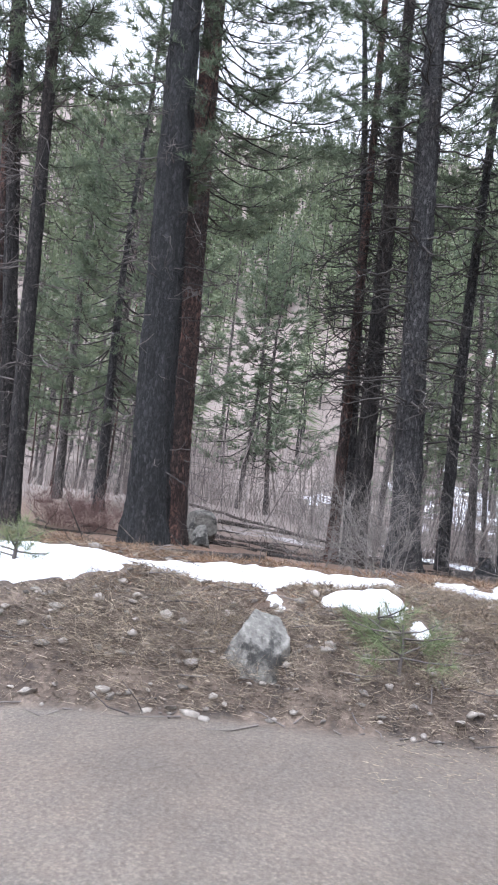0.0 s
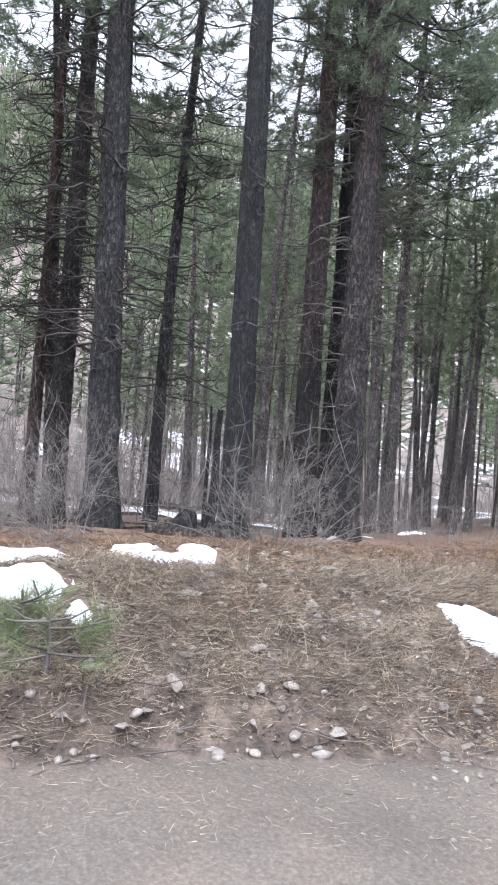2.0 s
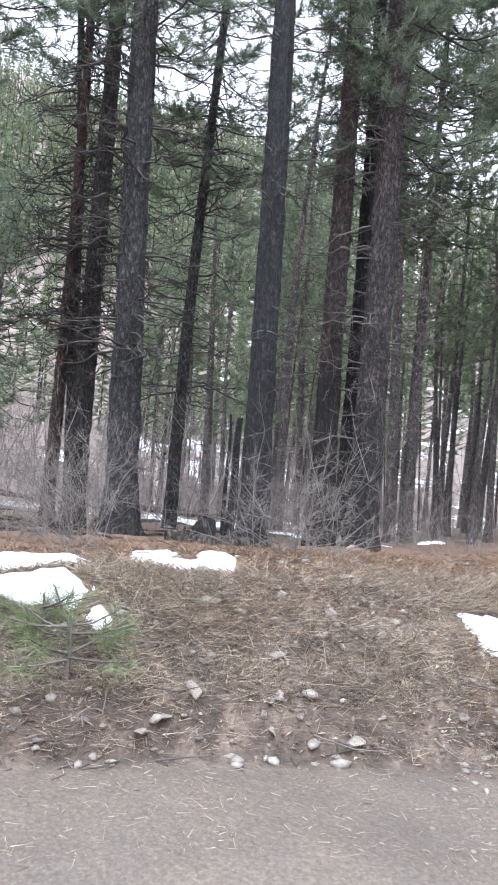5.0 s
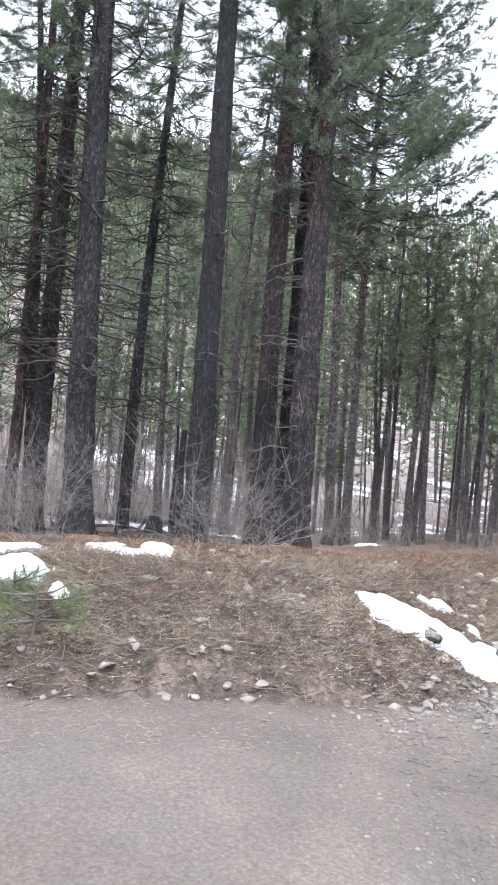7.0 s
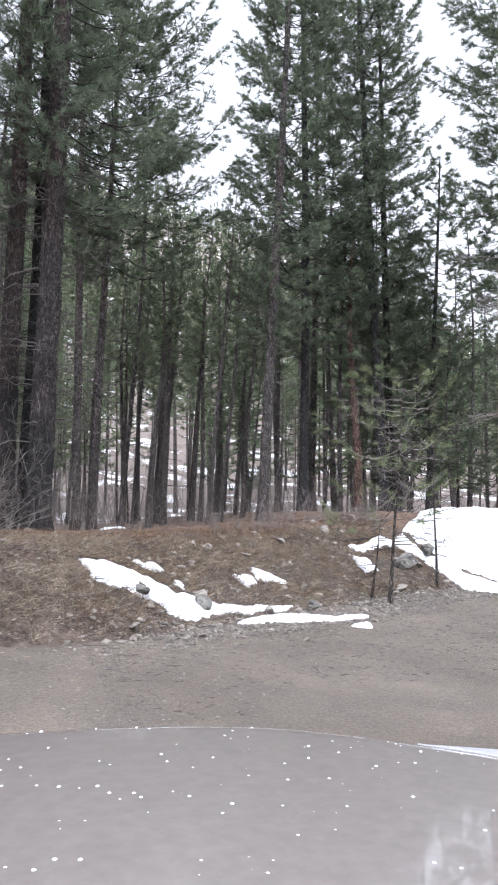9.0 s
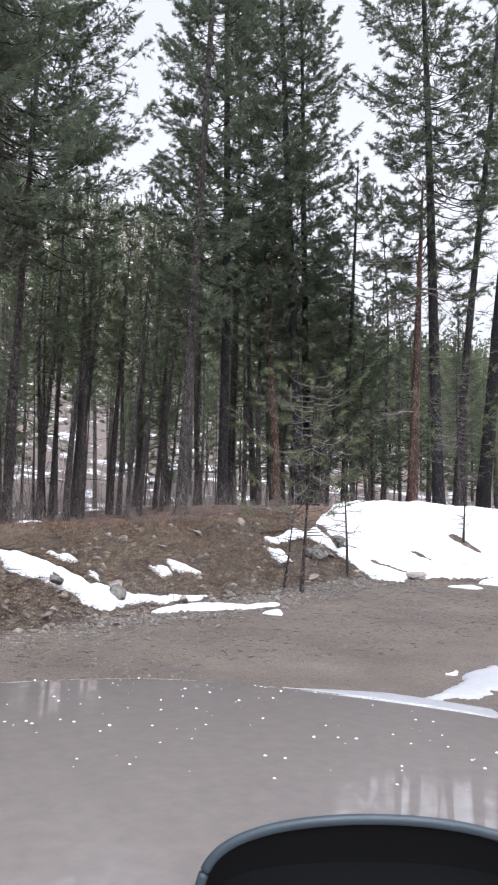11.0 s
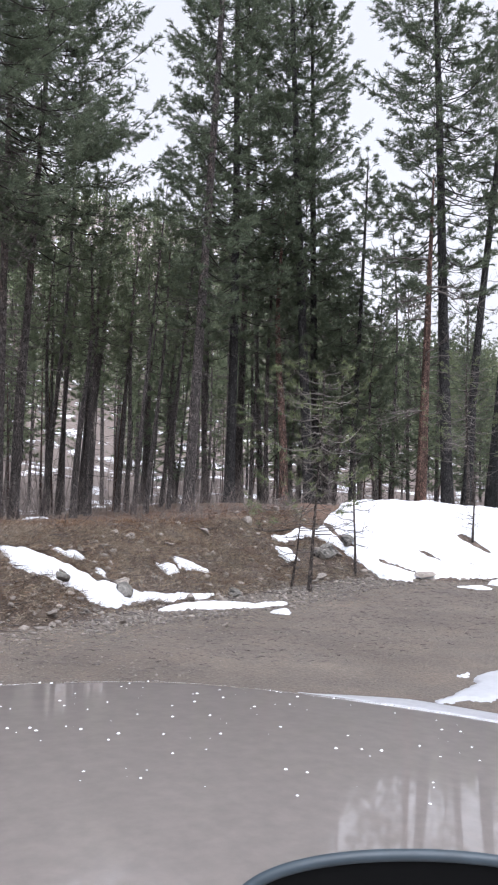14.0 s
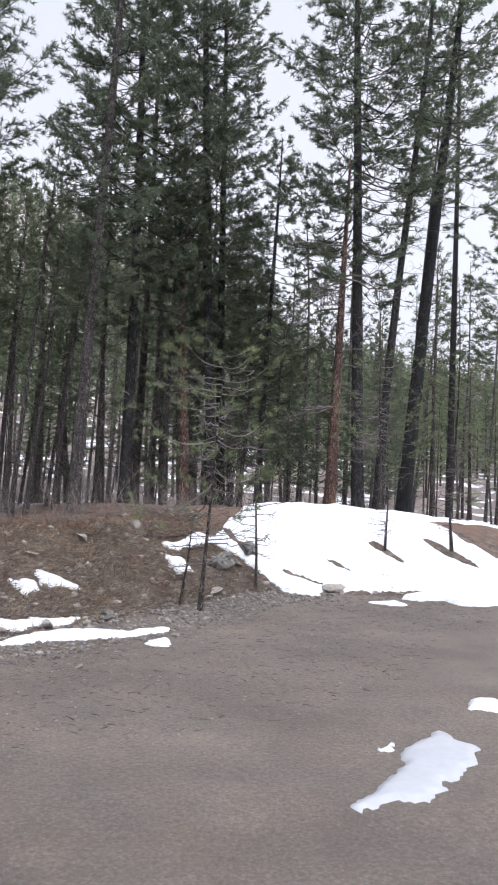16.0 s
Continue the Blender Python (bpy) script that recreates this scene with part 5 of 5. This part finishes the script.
for _ in range(22):
    x, y, q, w = r.uniform(-10, -1), r.uniform(9, 17), r.uniform(-0.7, 0.7), r.uniform(0.8, 2.6)
    LOGS.append(((x, y), (x + w * math.cos(q), y + w * math.sin(q)), r.uniform(0.03, 0.075), 0.02))
for k, (a, b, d0, d1) in enumerate(LOGS):
    log(a, b, d0, d1, "grey weathered log lying on the forest floor" if d0 > 0.09 else "thin weathered branch lying on the ground", 400 + k)



# ---- litter on the ground ----
def scatter(n, x0, x1, u0, u1, seed, keep=None):
    """Random places in a band of the bank: 0 its foot, 1 its crest."""
    r = np.random.default_rng(seed)
    x, u = r.uniform(x0, x1, n), r.uniform(u0, u1, n)
    foot, crest = np.interp(x, LINE_X, FOOT_Y), np.interp(x, LINE_X, CREST_Y)
    y = foot + u * (crest - foot)
    if keep is not None:
        m = keep(x, y, u, r)
        x, y = x[m], y[m]
    m = np.ones(len(x), bool)
    for lo, step, sd in SNOW_GRIDS:
        i, j = ((x - lo[0]) / step).astype(int), ((y - lo[1]) / step).astype(int)
        on = (i >= 0) & (j >= 0) & (i < sd.shape[0]) & (j < sd.shape[1])
        m[on] &= sd[i[on], j[on]] < -0.015
    x, y = x[m], y[m]
    return x, y, rough_z(x, y), r


def grass(name, n, x0, x1, u0, u1, lmin, lmax, width, lie, mat, seed, label, clump=0.0):
    x, y, z, r = scatter(n, x0, x1, u0, u1, seed, (lambda x, y, u, r: wave(x, y, seed, 2.6) + r.normal(size=len(x)) * 0.5 > clump - 0.6) if clump else None)
    w = np.stack([r.normal(size=len(x)), r.normal(size=len(x)) - 0.5, np.abs(r.normal(size=len(x))) * lie + 0.05], -1)
    s = Soup()
    s.blades(np.stack([x, y, z + r.uniform(0, 0.025, len(x))], -1), w, r.uniform(lmin, lmax, len(x)), r.uniform(0.6, 1.3, len(x)) * width, r)
    tagged(new(name, s.mesh(name, mat)), label, "grass", kind="stuff")


grass("dry_grass", 170000, -6, 9.5, 0.0, 0.95, 0.05, 0.2, 0.0042, 0.45, STRAW, 51, "matted dry grass on the bank", 0.35)
grass("grass_tufts", 66000, -4, 9.6, 0.1, 0.95, 0.12, 0.32, 0.0042, 0.6, STRAW, 52, "tufts of dead bent grass", 0.9)
grass("fallen_needles", 40000, -7, 10, 0.45, 2.6, 0.05, 0.12, 0.006, 0.25, DUFF, 53, "carpet of fallen pine needles")
grass("crest_needles", 42000, -5, 7, 0.8, 1.9, 0.05, 0.14, 0.007, 0.3, DUFF, 63, "fallen pine needles along the crest")
grass("crest_straw", 9000, -5, 7, 0.75, 1.7, 0.05, 0.2, 0.006, 0.4, STRAW, 64, "dead grass along the crest")
grass("bank_needles", 52000, 1.5, 9.8, 0.05, 1.1, 0.05, 0.15, 0.006, 0.35, DUFF, 65, "reddish fallen needles over the bank", 0.75)
grass("bank_weeds", 9000, 2.2, 9.8, 0.02, 1.0, 0.1, 0.3, 0.005, 0.9, TWIG, 68, "dark dead weeds on the bank", 0.9)
grass("road_scraps", 5200, 1.5, 12, -1.3, 0.05, 0.03, 0.13, 0.007, 0.05, TWIG, 66, "dark needles and twigs strewn on the road")
grass("road_litter", 8000, -1, 12, -0.6, 0.12, 0.02, 0.09, 0.004, 0.1, STRAW, 54, "scraps of straw on the road edge")


def chips(name, n, x0, x1, u0, u1, size, mat, seed, label):
    """Dead leaves, bark and chips: bent little quads."""
    x, y, z, r = scatter(n, x0, x1, u0, u1, seed)
    n = len(x)
    c = np.stack([x, y, z + 0.008], -1)
    a = r.normal(size=(n, 3)) * [1, 1, 0.35]
    a /= np.linalg.norm(a, axis=1)[:, None]
    b = np.cross(a, r.normal(size=(n, 3)) * 0.3 + [0, 0, 1])
    b /= np.linalg.norm(b, axis=1)[:, None]
    q = (r.uniform(0.5, 1.2, n) * size)[:, None]
    v = np.stack([c - a * q, c + b * q * 0.5 + [0, 0, 0.006], c + a * q, c - b * q * 0.5 + [0, 0, 0.004]], 1)
    f = np.arange(n * 4).reshape(-1, 4)
    tagged(new(name, mesh_of(name, v, f, mat)), label, "litter", kind="stuff")


chips("dead_leaves", 14000, -6, 9.5, 0.0, 1.1, 0.022, STRAW, 55, "brown dead leaves and bark chips")
chips("bark_scraps", 9000, -6, 9.5, 0.5, 1.8, 0.022, DUFF, 56, "reddish bark scraps under the trees")


def pebbles(name, n, x0, x1, u0, u1, smin, smax, seed, label, power=3.0, mat=GRAVEL):
    x, y, z, r = scatter(n, x0, x1, u0, u1, seed)
    n = len(x)
    bm = bmesh.new()
    bmesh.ops.create_icosphere(bm, subdivisions=1, radius=1)
    base = np.array([v.co[:] for v in bm.verts])
    tri = np.array([[v.index for v in f.verts] for f in bm.faces])
    bm.free()
    q = smin + (smax - smin) * r.uniform(0, 1, n) ** power
    v = base[None] * (1 + 0.27 * np.clip(r.normal(size=(n, len(base), 1)), -1.6, 1.6)) * (r.uniform(0.6, 1.3, (n, 1, 3)) * [1, 1, 0.6]) * q[:, None, None]
    v += np.stack([x, y, z + q * 0.2], -1)[:, None]
    f = (tri[None] + (np.arange(n) * len(base))[:, None, None]).reshape(-1, 3)
    tagged(new(name, mesh_of(name, v.reshape(-1, 3), f, mat)), label, "gravel", kind="stuff")


pebbles("gravel", 2600, -5, 10, -0.02, 1.1, 0.007, 0.04, 57, "small stones on the bank", 4)
pebbles("shoulder_gravel", 4200, 2.4, 10, -0.4, 0.14, 0.006, 0.045, 58, "stony gravel along the road edge", 4)
pebbles("bank_stones", 1000, -4, 9.8, -0.05, 1.15, 0.016, 0.058, 62, "pale stones strewn over the bank", 2, STONE)
pebbles("pale_gravel", 1500, 1.2, 10, -0.35, 0.16, 0.005, 0.03, 67, "pale chips along the road edge", 2.5, STONE)
pebbles("slope_stones", 650, 2.0, 9.8, -0.1, 1.1, 0.012, 0.085, 70, "grey and buff stones lying on the bank", 4.5, STONE)
pebbles("shoulder_stones", 330, 1.7, 9.5, -0.32, 0.16, 0.01, 0.06, 71, "loose stones along the foot of the bank", 3.5, STONE)
pebbles("road_gravel", 3600, 1, 13, -1.3, -0.2, 0.003, 0.018, 59, "fine gravel on the road", 3)
s = Soup()
x, y, z, r = scatter(1300, -6, 10, -0.1, 1.9, 60)
for p in np.stack([x, y, z + 0.01], -1):
    w = np.array([*r.normal(size=2), r.normal() * 0.15])
    w /= np.linalg.norm(w)
    L = r.uniform(0.08, 0.5)
    s.tube([p, p + w * L * 0.5 + r.normal(size=3) * 0.02, p + w * L + [0, 0, 0.02]], [0.006, 0.0045, 0.0015], 4)
tagged(new("fallen_twigs", s.mesh("fallen_twigs", TWIG)), "broken twigs scattered on the ground", "twigs", kind="stuff")

# ---- the vehicle's front, at rest on the road ----
FWD, SIDE = Vector((0.459, 0.889, 0)), Vector((0.889, -0.459, 0))
CAR_AT = Vector((0.37, -3.21, 0)) + SIDE * -0.3


def car_point(f, s, z):
    """Forward, to the right, up: in the vehicle's own axes."""
    return CAR_AT + FWD * f + SIDE * s + Vector((0, 0, z))


def lip(s):
    return 2.045 - 0.18 * (abs(s - 0.08) / 0.88) ** 1.5


def hood_z(f, s):
    k = f / lip(s)
    return 1.165 - 0.075 * k ** 2 - 0.035 * (s / 0.95) ** 2


def sheet(name, fn, nu, nv, mat, parent, thick=0.004, label=""):
    """A smooth sheet over a grid of (u, v) from 0 to 1, with thickness."""
    v = [fn(i / nu, j / nv) for i in range(nu + 1) for j in range(nv + 1)]
    q = [(i * (nv + 1) + j, (i + 1) * (nv + 1) + j, (i + 1) * (nv + 1) + j + 1, i * (nv + 1) + j + 1) for i in range(nu) for j in range(nv)]
    ob = part(name, mesh_of(name, v, q, mat, True), parent, label)
    m = ob.modifiers.new("thickness", 'SOLIDIFY')
    m.thickness, m.offset = thick, -1
    return ob


car = new("car")
tagged(car, "grey-beige vehicle with a glossy hood dotted with hail", "car")


def hood_fn(u, v):
    s = -1.02 + 2.04 * v
    k = u * 1.04
    f = 0.5 + (lip(s) - 0.5) * min(k, 1.0)
    drop = 0.0
    if k > 0.94:
        drop = 0.035 * ((k - 0.94) / 0.1) ** 2
    if k > 1:
        f += (k - 1) * 0.3
    return car_point(f, s, hood_z(f, s) - drop)


sheet("hood", hood_fn, 60, 48, PAINT, car, 0.006, "glossy grey-beige hood with hail on it")


# pale strip added for the snow and sky mirrored in the hood's edge
def glint_fn(u, v):
    s = 0.45 + 0.58 * v
    f = lip(s) + 0.004 + 0.1 * u * min(1, 1.8 * v + 0.05)
    return car_point(f, s, hood_z(lip(s), s) - 0.008 - 0.004 * u)


sheet("lip_glint", glint_fn, 6, 30, plain("pale_glint", (0.33, 0.33, 0.345), 0.35), car, 0.004, "added pale strip for the bright reflection along the front edge")


def nose_fn(u, v):
    s = -1.02 + 2.04 * v
    z = 1.035 - 0.6 * u
    return car_point(lip(s) + 0.02 + 0.05 * math.sin(u * math.pi) - 0.04 * u, s, z - 0.035 * (s / 0.95) ** 2)


sheet("front_panel", nose_fn, 14, 36, PAINT, car, 0.006)
for sg in (-1, 1):
    def flank(u, v, sg=sg):
        f = 0.42 + (lip(1.02) - 0.42) * u
        z = 1.1 - 0.66 * v
        w = math.hypot(f - 1.05, z - 0.4)
        if w < 0.42:
            z = 0.4 + math.sqrt(max(0.42 ** 2 - (f - 1.05) ** 2, 0))
        return car_point(f, sg * (1.025 + 0.03 * math.sin(v * 3.0)), z)
    sheet("fender", flank, 40, 20, PAINT, car, 0.004)
    wheel = new("wheel")
    wheel.parent = car
    ring = [(0.36, -0.11), (0.385, -0.08), (0.39, 0.0), (0.385, 0.08), (0.36, 0.11), (0.24, 0.11), (0.22, 0.0), (0.24, -0.11)]
    v, f, n = [], [], 40
    for i in range(n):
        a = 2 * math.pi * i / n
        for rr, o in ring:
            v.append(car_point(1.05 + rr * math.cos(a), sg * 0.9 + o, 0.38 + rr * math.sin(a)))
    for i in range(n):
        for j in range(8):
            f.append((i * 8 + j, ((i + 1) % n) * 8 + j, ((i + 1) % n) * 8 + (j + 1) % 8, i * 8 + (j + 1) % 8))
    part("tyre", mesh_of("tyre", v, f, RUBBER, True), wheel)
    v, f = [car_point(1.05, sg * 0.94, 0.38)], []
    for i in range(n):
        a = 2 * math.pi * i / n
        v.append(car_point(1.05 + 0.24 * math.cos(a), sg * 0.97, 0.38 + 0.24 * math.sin(a)))
    for i in range(n):
        f.append((0, 1 + i, 1 + (i + 1) % n))
    part("rim", mesh_of("rim", v, f, plain("rim_metal", (0.5, 0.5, 0.52), 0.35, 0.9), True), wheel, "metal rim")


def dash_fn(u, v):
    return car_point(0.42 + 0.36 * u, -0.9 + 1.8 * v, 1.1 - 0.25 * (1 - u) ** 2)


sheet("dashboard", dash_fn, 10, 20, PLASTIC, car, 0.02, "black plastic dashboard")


def hump_fn(u, v):
    """The rounded cowl over the instruments."""
    a = math.pi * v
    w, h = 0.196 - 0.012 * u, 0.153 - 0.14 * u
    return car_point(0.72 + 0.06 * u, 0.483 - w * math.cos(a), 1.107 + h * abs(math.sin(a)) ** 0.366)


sheet("instrument_cowl", lambda u, v: hump_fn(u, 0.5 - 0.5 * math.cos(math.pi * v)), 8, 80, PLASTIC, car, 0.004, "black rounded instrument cowl")
face = [car_point(0.74, 0.483, 1.112)] + [Vector(hump_fn(0.4, 0.5 - 0.5 * math.cos(math.pi * k / 40))) for k in range(41)]
part("instrument_panel", mesh_of("instrument_panel", face, [(0, k, k + 1) for k in range(1, 41)], PLASTIC), car)
rim = Soup()
pts = np.array([tuple(hump_fn(0.0, 0.5 - 0.5 * math.cos(math.pi * k / 96))) for k in range(97)])
rim.tube(pts, np.full(len(pts), 0.0058), 8)
part("cowl_edge", rim.mesh("cowl_edge", SKY_SHEEN, True), car, "padded edge tinted blue-grey for the sky's reflection")
sheet("firewall", lambda u, v: car_point(0.43, -0.94 + 1.88 * v, 0.35 + 0.5 * u), 4, 8, PLASTIC, car, 0.02)
sheet("floor_pan", lambda u, v: car_point(0.43 + 1.25 * u, -0.7 + 1.4 * v, 0.36), 4, 4, PLASTIC, car, 0.02)
nz = Soup()
p0 = np.array(car_point(0.93, -0.32, hood_z(0.93, -0.32)))
nz.tube([p0 - [0, 0, 0.01], p0 + [0, 0, 0.012], p0 + [0, 0, 0.022]], [0.02, 0.018, 0.008], 10)
part("washer_nozzle", nz.mesh("washer_nozzle", PLASTIC, True), car, "black washer nozzle")

bm = bmesh.new()
bmesh.ops.create_icosphere(bm, subdivisions=1, radius=1)
HAIL = bpy.data.meshes.new("hailstone")
bm.to_mesh(HAIL)
bm.free()
HAIL.materials.append(ICE)
r = np.random.default_rng(17)
for _ in range(200):
    s, k = r.uniform(-0.85, 0.9), r.uniform(0.3, 0.97)
    f = 0.79 + (lip(s) - 0.79) * k
    q = r.uniform(0.003, 0.0045)
    ob = new("hailstone", HAIL)
    p = car_point(f, s, hood_z(f, s) + q * 0.75 + 0.0015 - (0.035 * max(0, (k * 1 - 0.94) / 0.1) ** 2))
    ob.matrix_world = Matrix.Translation(p) @ Matrix.Diagonal((q, q, q * 0.8, 1))
    tagged(ob, "small white hailstone lying on the hood", "hailstone", "hail on the hood")
